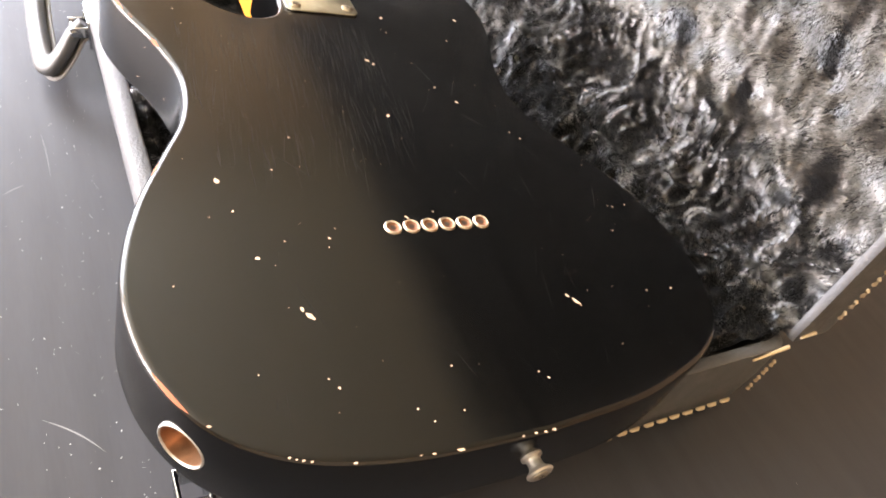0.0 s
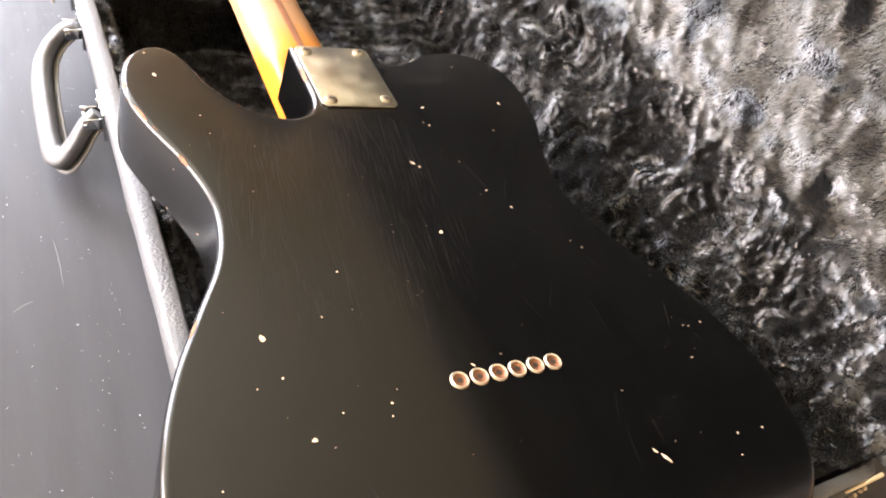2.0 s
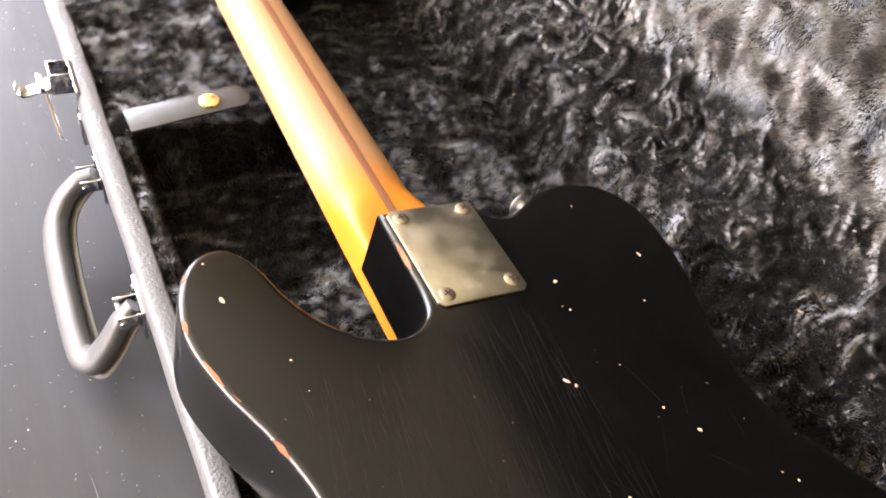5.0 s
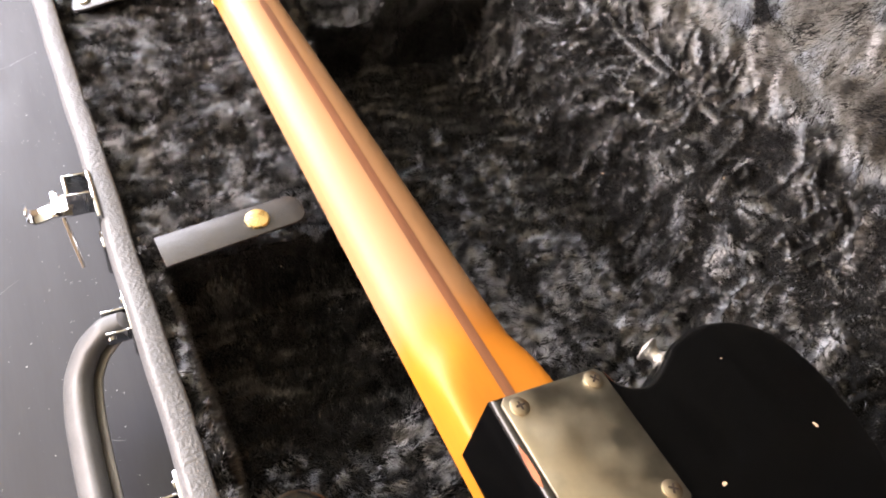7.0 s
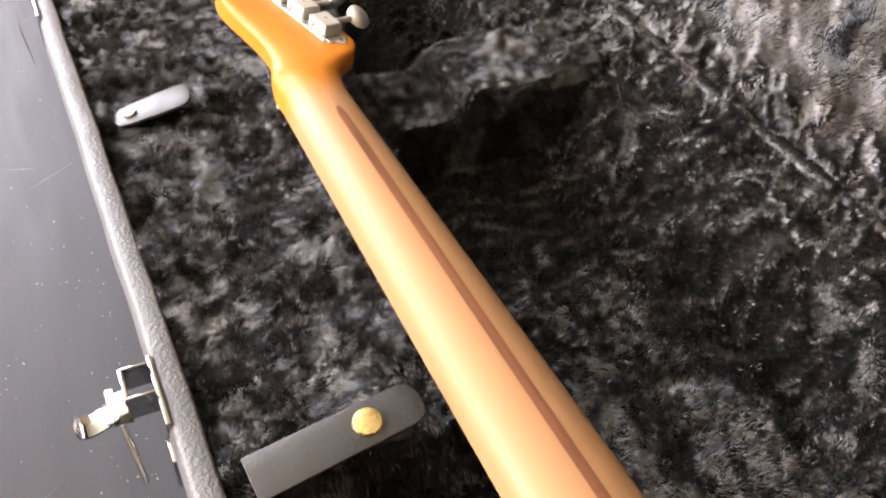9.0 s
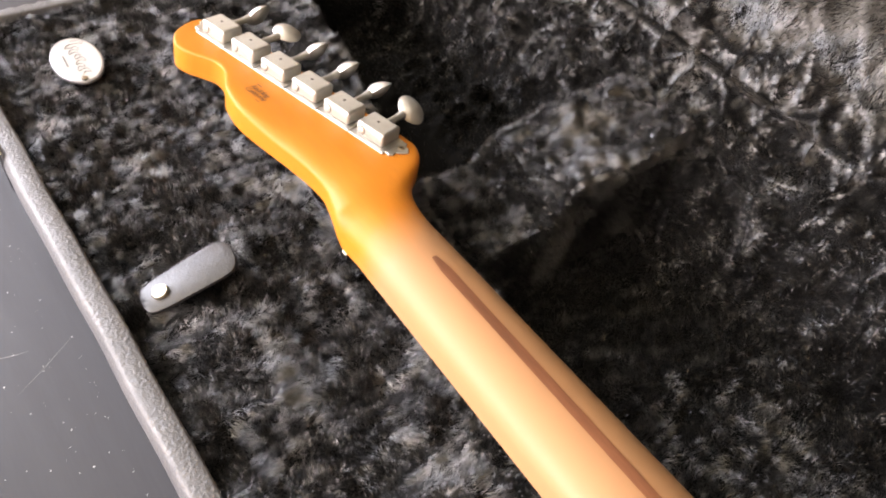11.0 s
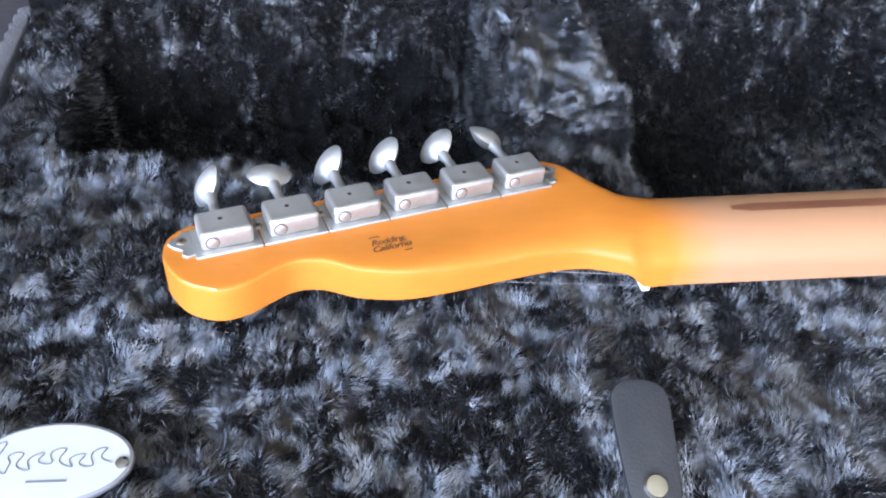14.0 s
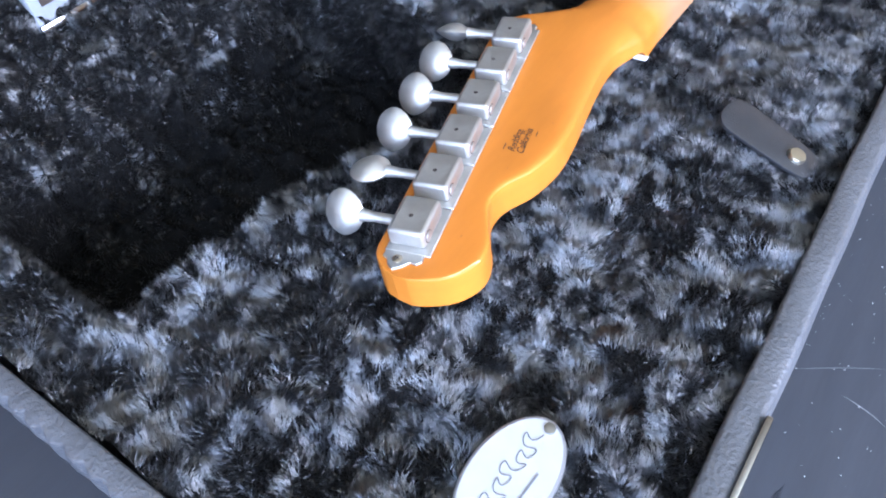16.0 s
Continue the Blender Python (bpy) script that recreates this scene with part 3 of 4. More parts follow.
def tray_height(x, y):
    """The lining's height: floor, padded sides, accessory box, neck rest and end pocket."""
    inner = left_x(y) + WALL_W
    floor = 0.018 - 0.004 * sstep(y, 0.68, 0.74)
    left = 0.0645 * (1 - sstep(x, inner + 0.006, inner + 0.017))
    right = 0.072 * sstep(x, 0.168, 0.206)
    tail = 0.066 * (1 - sstep(y, TAIL + 0.018, TAIL + 0.034))
    end = 0.0655 * sstep(y, 0.900, 0.914)
    edge = 0.030 + 0.056 * sstep(y, 0.60, 0.91)
    lid = 0.0645 * sstep(y, 0.414, 0.424) * (1 - sstep(x, edge - 0.005, edge + 0.001))
    rest = (0.061 + 0.021 * sstep(x, 0.078, 0.104)) * sstep(y, 0.624, 0.631) * (1 - sstep(y, 0.692, 0.699)) * sstep(x, 0.02, 0.04)
    h = floor
    for f in (left, right, tail, end, lid, rest):
        h = np.maximum(h, f)
    return h


def grid(us, vs):
    n, m = len(us), len(vs)
    i = np.arange((n - 1) * (m - 1))
    a = i // (m - 1) * m + i % (m - 1)
    return np.stack([a, a + m, a + m + 1, a + 1], 1)


def pile(name, verts, faces, up, count, length, seed, parent, label, weight=None, comb=(0, 0, 0), stand=None, low=0.8, swing=0.85, fat=0.00015, crest=None, round_rod=False, draw=0.38):
    """Fine leaning fibres over a lining, drawn together into small tufts, all of them one mesh."""
    rng = np.random.default_rng(seed)
    tri = np.concatenate([faces[:, :3], faces[:, [0, 2, 3]]])
    a, c, d = verts[tri[:, 0]], verts[tri[:, 1]], verts[tri[:, 2]]
    nrm = np.cross(c - a, d - a)
    area = np.linalg.norm(nrm, axis=1)
    nrm /= area[:, None] + 1e-12
    nrm *= np.sign(nrm @ up)[:, None] + (nrm @ up == 0)[:, None] if round_rod else np.sign(np.sum(nrm @ up))
    mid = (a + c + d) / 3
    w = area * np.clip(0.8 + 0.35 * ripple(mid, seed + 5, 0.020, 3), 0.25, 1.2) * (1.0 if weight is None else weight(mid))
    pick = rng.choice(len(tri), count, p=w / w.sum())
    r1, r2 = np.sqrt(rng.random(count)), rng.random(count)
    p = (1 - r1)[:, None] * a[pick] + (r1 * (1 - r2))[:, None] * c[pick] + (r1 * r2)[:, None] * d[pick]
    n = nrm[pick]
    # tufts: every fibre leans a little to the middle of its own small cell
    cell = 0.0031 * (1 + 0.15 * ripple(p, seed + 9, 0.03, 1))[:, None]
    key = np.floor(p / cell + 0.35 * np.stack([ripple(p, seed + 20 + k, 0.011, 1) for k in range(3)], 1))
    dot = np.abs(np.sin(key @ np.array([12.9898, 78.233, 37.719])) * 43758.5453) % 1
    dot2 = np.abs(np.sin(key @ np.array([39.346, 11.135, 83.155])) * 24634.6345) % 1
    comb = np.array(comb, dtype=float)
    grain = along(p, comb + 1e-6, draw)
    sway = swing(p) if callable(swing) else np.full(len(p), swing)
    calm = np.clip(sway, 0.25, 1.0)[:, None]
    flow = comb / (np.linalg.norm(comb) + 1e-9) + 0.62 * np.stack([ripple(p, seed + 30 + k, 0.060, 2) for k in range(3)], 1) + 0.42 * calm * np.stack([ripple(grain, seed + 40 + k, 0.013, 2) for k in range(3)], 1)
    flow += 0.35 * calm * np.stack([dot - 0.5, dot2 - 0.5, 0.5 - dot], 1)
    flow -= n * np.sum(flow * n, 1)[:, None]
    flow /= np.linalg.norm(flow, axis=1)[:, None] + 1e-9
    parting = np.exp(-np.abs(ripple(along(p, comb + 1e-6, 0.6), seed + 6, 0.070, 2)) * 7)
    patch = sway * (0.62 * ripple(grain, seed + 3, 0.022, 4, 0.74) + 0.45 * ripple(p, seed + 4, 0.070, 2) + 0.9 * parting - 0.15) + 0.32 * calm[:, 0] * (dot - 0.5) + 0.30 * rng.normal(size=count)
    if stand:
        patch = patch + stand(p, n)
    if crest is not None:
        patch = patch - ((1 - r1) * crest[tri[pick, 0]] + r1 * (1 - r2) * crest[tri[pick, 1]] + r1 * r2 * crest[tri[pick, 2]])
    turned = sstep(patch, -0.62, 0.72)[:, None]
    lean = flow * (1 - 1.25 * turned) + n * (low + 0.55 * turned)
    lean /= np.linalg.norm(lean, axis=1)[:, None]
    fuzz = rng.normal(size=p.shape)
    sheen = 1.07 * n - lean * np.sum(lean * n, 1)[:, None] + 0.22 * (fuzz - lean * np.sum(lean * fuzz, 1)[:, None])
    sheen /= np.linalg.norm(sheen, axis=1)[:, None]
    pull = (key + 0.5) * cell - p
    pull -= n * np.sum(pull * n, 1)[:, None]
    way = lean + 0.28 * pull / 0.0031 + 0.24 * rng.normal(size=p.shape)
    way /= np.linalg.norm(way, axis=1)[:, None]
    side = np.cross(way, n) + 0.3 * rng.normal(size=p.shape)
    side /= np.linalg.norm(side, axis=1)[:, None] + 1e-9
    ln = length * rng.uniform(0.55, 1.25, count)[:, None] * (0.8 + 0.4 * dot2)[:, None]
    v = np.stack([p - side * fat, p + side * fat, p + way * ln], 1)
    f = np.arange(count)[:, None] * 3 + np.arange(3)
    ob = arrays(name, v.reshape(-1, 3), f, PLUSH, parent, label)
    att = ob.data.attributes.new("fibre_normal", "FLOAT_VECTOR", "POINT")
    att.data.foreach_set("vector", np.repeat(sheen, 3, 0).astype(np.float32).ravel())
    return tagged(ob, kind="stuff")


def tray_lining():
    xs, ys = np.linspace(0, 1, 170), np.linspace(TAIL + 0.010, FAR - 0.009, 500)
    gx, gy = np.meshgrid(xs, ys, indexing="ij")
    inner = left_x(gy) + WALL_W - 0.001
    gx = inner + gx * (0.2075 - inner)
    z = tray_height(gx, gy)
    p = np.stack([gx.ravel(), gy.ravel(), z.ravel()], 1)
    q = waves(p, 5, 0.06, 3)
    broad = along(p, (1, 0.25, 0), 0.45)
    p[:, 2] += 0.0012 * q[:, 0] + 0.0022 * ripple(broad, 8, 0.022, 3)
    slope = along(p, (1, -0.25, 0.8), 0.33)
    warp = p + 0.010 * np.stack([ripple(p, 70 + k, 0.05, 2) for k in range(3)], 1)
    fold = np.exp(-np.abs(ripple(along(warp, (1, -0.25, 0.8), 0.33), 61, 0.080, 2)) * 2.4) + 0.45 * np.exp(-np.abs(ripple(slope, 62, 0.038, 2)) * 2.6)
    side = sstep(p[:, 0], 0.145, 0.185) * (1 - sstep(p[:, 0], 0.203, 0.207))
    p[:, 0] -= 0.0085 * fold * side
    p[:, 2] += 0.0055 * fold * side
    # lit crests and shaded valleys are put into the pile's lean
    crest = 2.2 * (fold - 0.62) * sstep(p[:, 0], 0.14, 0.17)
    deep = sstep(p[:, 1], 0.69, 0.72) * (p[:, 2] < 0.035) * sstep(p[:, 0], 0.10, 0.12) * (p[:, 0] < 0.17)
    p[:, 2] += 0.006 * fold * deep
    crest += 2.6 * (fold - 0.62) * deep
    p[:, :2] += 0.0012 * q[:, 1:]
    p[:, 0] = np.clip(p[:, 0], left_x(p[:, 1]) + WALL_W - 0.0015, RIGHT_X - 0.010)
    p[:, 1] = np.clip(p[:, 1], TAIL + 0.009, FAR - 0.008)
    p[:, 2] = np.maximum(p[:, 2], 0.0140)
    f = grid(xs, ys)
    o = arrays("tray_lining", p, f, PLUSH_BASE, case, "black crushed plush lining of the tray")

    def stand(p, n):
        x, y, z = p.T
        block = (z > 0.0720) * (y > 0.615) * (y < 0.705) * (x < 0.20)
        out = (-0.10 + 0.85 * sstep(y, 0.30, 0.40)) * sstep(x, 0.12, 0.17) * (1 - block) - 0.75 * block
        # upright pile imitates shade: end pocket, low floor, shadow before the box
        out = out + (1.0 + 2.2 * (x < 0.11)) * (y > 0.70) * (z < 0.053) + 2.2 * (z < 0.05) * sstep(y, 0.50, 0.60) + 2.2 * (z < 0.05) * (x < 0.04) * (y < 0.43) * sstep(y, 0.31, 0.35)
        out = out + 0.5 * (z < 0.05) * (x > 0.08) * (y > 0.42) * (y < 0.62)
        # steep walls are darkened the same way, by upright pile
        return out + 1.6 * (np.abs(n[:, 2]) < 0.55) * (x < 0.15) - 0.35 * (z < 0.06) * (y > 0.25) * (y < 0.50) * (x > 0.03) * (x < 0.15)

    # pile is thinned in the pocket so dark backing adds to its shade
    pile("plush_nap", p, f, np.array([0.05, 0.05, 1.0]), 1400000, 0.0040, 11, o, "short black plush pile", lambda c: 0.25 * (1 - 0.60 * (c[:, 1] > 0.56) * (c[:, 2] < 0.021)) * (1 - 0.8 * (c[:, 1] > 0.70) * (c[:, 0] < 0.115) * (c[:, 2] < 0.05)) + 1.2 * (c[:, 1] > 0.38) * (c[:, 2] > 0.05) + 0.5 * (c[:, 1] > 0.24) * (c[:, 1] < 0.63) + 0.9 * (c[:, 1] > 0.612) * (c[:, 1] < 0.71) * (c[:, 0] > 0.02) * (c[:, 2] > 0.021), (1.0, -1.1, 0), stand, 0.66, swing=lambda p: 0.62 + 0.50 * sstep(p[:, 1], 0.66, 0.80) - (0.30 + 0.20 * sstep(p[:, 1], 0.38, 0.45)) * sstep(p[:, 0], 0.10, 0.15), crest=crest, draw=0.8)


tray_lining()


def lid():
    b = bmesh.new()
    depth, w = 0.033, 0.006
    def ring(x, d):
        return [b.verts.new(p) for p in ((x, TAIL + d, 0.074 + d), (x, FAR - d, 0.074 + d), (x, FAR - d, LID_TOP - d), (x, TAIL + d, LID_TOP - d))]
    rings = [ring(RIGHT_X + depth, 0), ring(RIGHT_X - 0.002, 0), ring(RIGHT_X - 0.002, w), ring(RIGHT_X + depth - 0.005, w)]
    for a, c in zip(rings, rings[1:]):
        for k in range(4):
            b.faces.new((a[k], a[(k + 1) % 4], c[(k + 1) % 4], c[k]))
    b.faces.new(rings[0])
    b.faces.new(rings[-1])
    bmesh.ops.recalc_face_normals(b, faces=b.faces)
    bmesh.ops.bevel(b, geom=[e for e in b.edges if min(v.co.x for v in e.verts) > RIGHT_X + 0.03 or max(v.co.x for v in e.verts) < RIGHT_X], offset=0.002, segments=2, affect="EDGES", profile=0.5)
    o = part("lid", b, TOLEX, case, "black pebbled lid standing open", 40)
    sect = spline([(0.2030, 0.0700), (0.2130, 0.0765), (0.2235, 0.0815), (0.236, 0.0850), (0.2440, 0.0975), (0.2465, 0.118), (0.2475, 0.18), (0.247, 0.30), (0.2475, 0.41), (0.243, 0.440), (0.223, 0.4475)], 12)
    ys = np.linspace(TAIL + 0.007, FAR - 0.007, 460)
    sx = np.array(sect)
    n, m = len(sx), len(ys)
    p = np.zeros((n * m, 3))
    p[:, 0], p[:, 2], p[:, 1] = np.repeat(sx[:, 0], m), np.repeat(sx[:, 1], m), np.tile(ys, n)
    q = waves(p, 21, 0.06, 4)
    warp = p + 0.010 * np.stack([ripple(p, 80 + k, 0.05, 2) for k in range(3)], 1)
    fold = np.exp(-np.abs(ripple(along(warp, (1, 0.3, 1), 0.33), 63, 0.075, 2)) * 2.4) + 0.45 * np.exp(-np.abs(ripple(along(p, (1, 0.3, 1), 0.33), 64, 0.036, 2)) * 2.6)
    fold *= (1 - sstep(p[:, 2], 0.110, 0.145)) * sstep(p[:, 2], 0.073, 0.082)
    # as in the tray, the lean brightens crests and darkens valleys like light
    crest = 2.2 * fold - 1.36 * (1 - sstep(p[:, 2], 0.110, 0.145))
    p[:, 0] = np.minimum(p[:, 0] - 0.0012 + 0.0012 * q[:, 0] - 0.008 * fold, 0.2468)
    p[:, 2] += 0.004 * fold
    p[:, 2] += 0.0012 * q[:, 1]
    f = grid(sx, ys)
    li = arrays("lid_lining", p, f, PLUSH_BASE, case, "black crushed plush lining of the lid")
    pile("plush_nap", p, f, np.array([-1.0, 0.02, 0.3]), 920000, 0.0034, 31, li, "short black plush pile", lambda c: 1.0 * (c[:, 2] < 0.32) + 0.06, (0, 0.7, -1.5), lambda p, n: 0.05 * sstep(p[:, 1], 0.45, 0.70) - 0.58 - 0.92 * sstep(p[:, 2] + 0.04 * sstep(p[:, 1], 0.30, 0.45), 0.118, 0.158), 0.84, swing=lambda p: 0.40 + 0.25 * sstep(p[:, 1], 0.45, 0.6), crest=crest)
    run = np.linspace(0.40, FAR - 0.012, 160)
    mid = np.stack([0.2400 + 0.0015 * np.sin(9 * run), run, 0.1015 + 0.002 * np.sin(7 * run + 1)], 1)
    turn = np.linspace(0, 2 * np.pi, 13)
    fat = 0.0038 + 0.0004 * np.sin(run * 160) * np.sin(run * 71)
    cord = (mid[:, None] + fat[:, None, None] * np.stack([np.cos(turn), 0 * turn, np.sin(turn)], 1)[None]).reshape(-1, 3)
    cf = grid(run, turn)
    pi = arrays("piping", cord, cf, PLUSH_BASE, case, "plush-covered piping along the lid's seam")
    pile("plush_nap", cord, cf, np.array([-1.0, 0.02, 0.5]), 40000, 0.0028, 41, pi, "short black plush pile", None, (0.2, 0.7, -1.2), lambda p, n: np.full(len(p), -1.6), round_rod=True)


lid()


def cords(lines, radius):
    """Half-sunk rounded ridges along several lines, tapering at both ends."""
    verts, faces = [], []
    turn = np.linspace(0, 2 * np.pi, 9)
    for pts in lines:
        run = np.array([(x, y, z) for (x, y), (z, _) in zip(spline([(p[0], p[1]) for p in pts], 8), spline([(p[2], 0.0) for p in pts], 8))])
        tang = np.gradient(run, axis=0)
        tang /= np.linalg.norm(tang, axis=1)[:, None] + 1e-9
        out = np.array([-0.6, 0, 0.8]) - tang * (tang @ np.array([-0.6, 0, 0.8]))[:, None]
        out /= np.linalg.norm(out, axis=1)[:, None]
        side = np.cross(tang, out)
        fat = radius * np.sin(np.pi * (np.arange(len(run)) + 0.6) / (len(run) + 0.2)) ** 0.6
        ring = out[:, None] * np.cos(turn)[None, :, None] + 0.8 * side[:, None] * np.sin(turn)[None, :, None]
        faces.append(grid(run, turn) + sum(len(v) for v in verts))
        verts.append((run[:, None] + fat[:, None, None] * ring).reshape(-1, 3))
    return np.concatenate(verts), np.concatenate(faces)


def wrinkles():
    """Creases of the loose lining over the hinge and down the tray's side."""
    lines = [[(0.2331, 0.7569, 0.0845), (0.2030, 0.7683, 0.0710), (0.1935, 0.7715, 0.0535), (0.1875, 0.7743, 0.0350)], [(0.2008, 0.7967, 0.0682), (0.1990, 0.8061, 0.0650), (0.1960, 0.8104, 0.0593), (0.1925, 0.8094, 0.0505)], [(0.1980, 0.7921, 0.0632), (0.1922, 0.7878, 0.0493), (0.1866, 0.7775, 0.0332)], [(0.2216, 0.6251, 0.0812), (0.2109, 0.5822, 0.0756), (0.2218, 0.5522, 0.0812), (0.2371, 0.5424, 0.0870)], [(0.1958, 0.5075, 0.0593), (0.2020, 0.4741, 0.0700), (0.1992, 0.4361, 0.0655)]]
    dice = random.Random(3)
    y = -0.04
    while y < 0.60:
        bow, skew, lo, hi = dice.uniform(-0.012, 0.012), dice.uniform(-0.02, 0.02), dice.uniform(0.190, 0.208), dice.uniform(0.222, 0.240)
        line = []
        for u in (0, 0.33, 0.66, 1):
            x = lo + (hi - lo) * u
            z = float(np.interp(x, [0.186, 0.193, 0.2000, 0.2130, 0.2235, 0.236, 0.244], [0.033, 0.053, 0.067, 0.0768, 0.0818, 0.0855, 0.098]))
            line.append((x, y + skew * u + bow * math.sin(math.pi * u), z))
        lines.append(line)
        y += dice.uniform(0.012, 0.034)
    v, f = cords(lines, 0.0028)
    o = arrays("lining_fold", v, f, PLUSH_BASE, case, "wrinkled folds of the loose plush lining")
    tagged(o, kind="stuff")
    pile("plush_nap", v, f, np.array([-0.6, 0.0, 0.8]), 60000, 0.0028, 51, o, "short black plush pile", None, (1.4, 0.2, -0.8), lambda p, n: np.full(len(p), -1.4), 0.8, round_rod=True)


wrinkles()


def wall_fittings():
    """Handle and latches on the tray's long side."""
    y0, y1 = 0.299, 0.406
    xw = left_x((y0 + y1) / 2) - 0.002
    path = [(-0.1405, 0.4050, 0.0530), (-0.1500, 0.4065, 0.0490), (-0.1615, 0.4045, 0.0385), (-0.1690, 0.3950, 0.0300), (-0.1720, 0.3780, 0.0250), (-0.1730, 0.3500, 0.0220), (-0.1730, 0.3200, 0.0195), (-0.1720, 0.3010, 0.0175), (-0.1665, 0.2935, 0.0200), (-0.1570, 0.2940, 0.0330), (-0.1490, 0.2965, 0.0455), (-0.1405, 0.2985, 0.0530)]
    path = [(x + 0.0012 * min(1, max(0, (-0.148 - x) / 0.014)), y, z) for x, y, z in path]
    wide = [0.0046, 0.0060, 0.0074, 0.0080, 0.0080, 0.0078, 0.0078, 0.0080, 0.0082, 0.0072, 0.0060, 0.0048]

    def sweep(shift, flat, scale):
        """A soft-cornered bar along the handle's line; its thin way stands square to the handle's plane."""
        flatter = Vector((-0.72, 0, 0.69))
        run = [Vector(p) for p in zip(*[np.interp(np.linspace(0, 11, 67), range(12), c) for c in zip(*path)])]
        for _ in range(3):
            run = [run[0]] + [(run[k - 1] + run[k] * 2 + run[k + 1]) / 4 for k in range(1, 66)] + [run[-1]]
        b, rings = bmesh.new(), []
        for k, p in enumerate(run):
            way = (run[min(k + 1, 66)] - run[max(k - 1, 0)]).normalized()
            across = way.cross(flatter).normalized()
            w = float(np.interp(k / 6, range(12), wide)) * scale
            ring = []
            for j in range(18):
                c, q = math.cos(2 * math.pi * j / 18), math.sin(2 * math.pi * j / 18)
                ring.append(b.verts.new(p + flatter * shift + across * math.copysign(abs(c) ** 0.72, c) * w + flatter * math.copysign(abs(q) ** 0.72, q) * flat * (0.75 + 0.25 * w / (0.008 * scale))))
            rings.append(ring)
        for u, v in zip(rings, rings[1:]):
            for j in range(18):
                b.faces.new((u[j], u[(j + 1) % 18], v[(j + 1) % 18], v[j]))
        b.faces.new(rings[0])
        b.faces.new(rings[-1])
        return b

    grip = part("handle", sweep(0.0015, 0.0052, 1.0), HANDLE, case, "black moulded leather handle", 50)
    part("seam", sweep(-0.0058, 0.0017, 1.08), LIP, grip, "pale worn seam round the handle's underside", 50)
    for y in (y0, y1):
        b = box(xw - 0.0022, xw + 0.0010, y - 0.014, y + 0.014, 0.040, 0.0625, 0.0010)
        box(xw - 0.0135, xw - 0.002, y - 0.0078, y - 0.0062, 0.0460, 0.0545, 0.0007, bm=b)
        box(xw - 0.0135, xw - 0.002, y + 0.0062, y + 0.0078, 0.0460, 0.0545, 0.0007, bm=b)
        part("bracket", b, CHROME, grip, "nickel handle bracket")
        part("rivet", tube([(xw - 0.011, y - 0.0095, 0.0500), (xw - 0.011, y + 0.0095, 0.0500)], 0.0022, 12), CHROME, grip)
        part("plate_screw", lathe([(0.0024, 0), (0.0022, 0.0007), (0.0012, 0.0011), (0, 0.0012)], 14, Matrix.Translation((xw - 0.0021, y + 0.0108, 0.055)) @ pose(0, 0, 0, 0, -90, 0)), CHROME, grip)
    for y, out in ((-0.076, False), (0.488, True), (0.838, False)):
        xw = left_x(y) - 0.0010
        up = 0.012 if out else 0.0
        b = box(xw - 0.0022, xw + 0.0004, y - 0.024, y + 0.014, 0.044, 0.0715, 0.0009)
        la = part("latch", b, CHROME, case, "nickel draw latch on the case wall")
        b = box(xw - 0.0135, xw - 0.002, y - 0.0085, y - 0.0072, 0.048 + up, 0.063 + up, 0.0004)
        box(xw - 0.0135, xw - 0.002, y + 0.0072, y + 0.0085, 0.048 + up, 0.063 + up, 0.0004, bm=b)
        box(xw - 0.0145, xw - 0.0125, y - 0.0085, y + 0.0085, 0.048 + up, 0.063 + up, 0.0006, bm=b)
        if y < 0.7:
            part("latch_box", b, CHROME, la)
        else:
            b.free()
        b = bmesh.new()
        run = [(-0.0130, 0.0540, 0.0085), (-0.0175, 0.0560, 0.0080), (-0.0205, 0.0575, 0.0088), (-0.0225, 0.0555, 0.0060), (-0.0275, 0.0540, 0.0052), (-0.0315, 0.0545, 0.0052), (-0.0345, 0.0575, 0.0050), (-0.0350, 0.0610, 0.0042), (-0.0335, 0.0630, 0.0030)]
        if not out:
            run = [(-0.0145 - 0.12 * (dx + 0.013), 0.056 + (dx + 0.013) * 1.3, h) for dx, z, h in run]
        rows = []
        for dx, z, h in run:
            yy = y - 0.004 + 0.25 * (dx + 0.013)
            rows.append([b.verts.new((xw + dx, yy + s * h, z + up - abs(s) * 0.0012 + o)) for o in (0, -0.0012) for s in (-1, -0.5, 0, 0.5, 1)])
        for r, q in zip(rows, rows[1:]):
            ring = [0, 1, 2, 3, 4, 9, 8, 7, 6, 5]
            for j in range(10):
                b.faces.new((r[ring[j]], r[ring[(j + 1) % 10]], q[ring[(j + 1) % 10]], q[ring[j]]))
        for r in (rows[0], rows[-1]):
            b.faces.new([r[j] for j in (0, 1, 2, 3, 4, 9, 8, 7, 6, 5)])
        part("lever", b, CHROME, la, "", 50)
        if not out:
            continue
        part("pivot", tube([(xw - 0.020, y - 0.013, 0.0675), (xw - 0.020, y + 0.004, 0.0675)], 0.002, 10), CHROME, la)
        loop = [(xw - 0.018, y - 0.012, 0.064), (xw - 0.0165, y - 0.020, 0.052), (xw - 0.015, y - 0.028, 0.040)]
        part("hasp", tube(loop, [0.0013, 0.0016, 0.0012], 10), CHROME, la, "", 60)
        part("catch_foot", box(xw - 0.0035, xw - 0.0005, y - 0.034, y - 0.021, 0.036, 0.058, 0.001), CHROME, la)


wall_fittings()


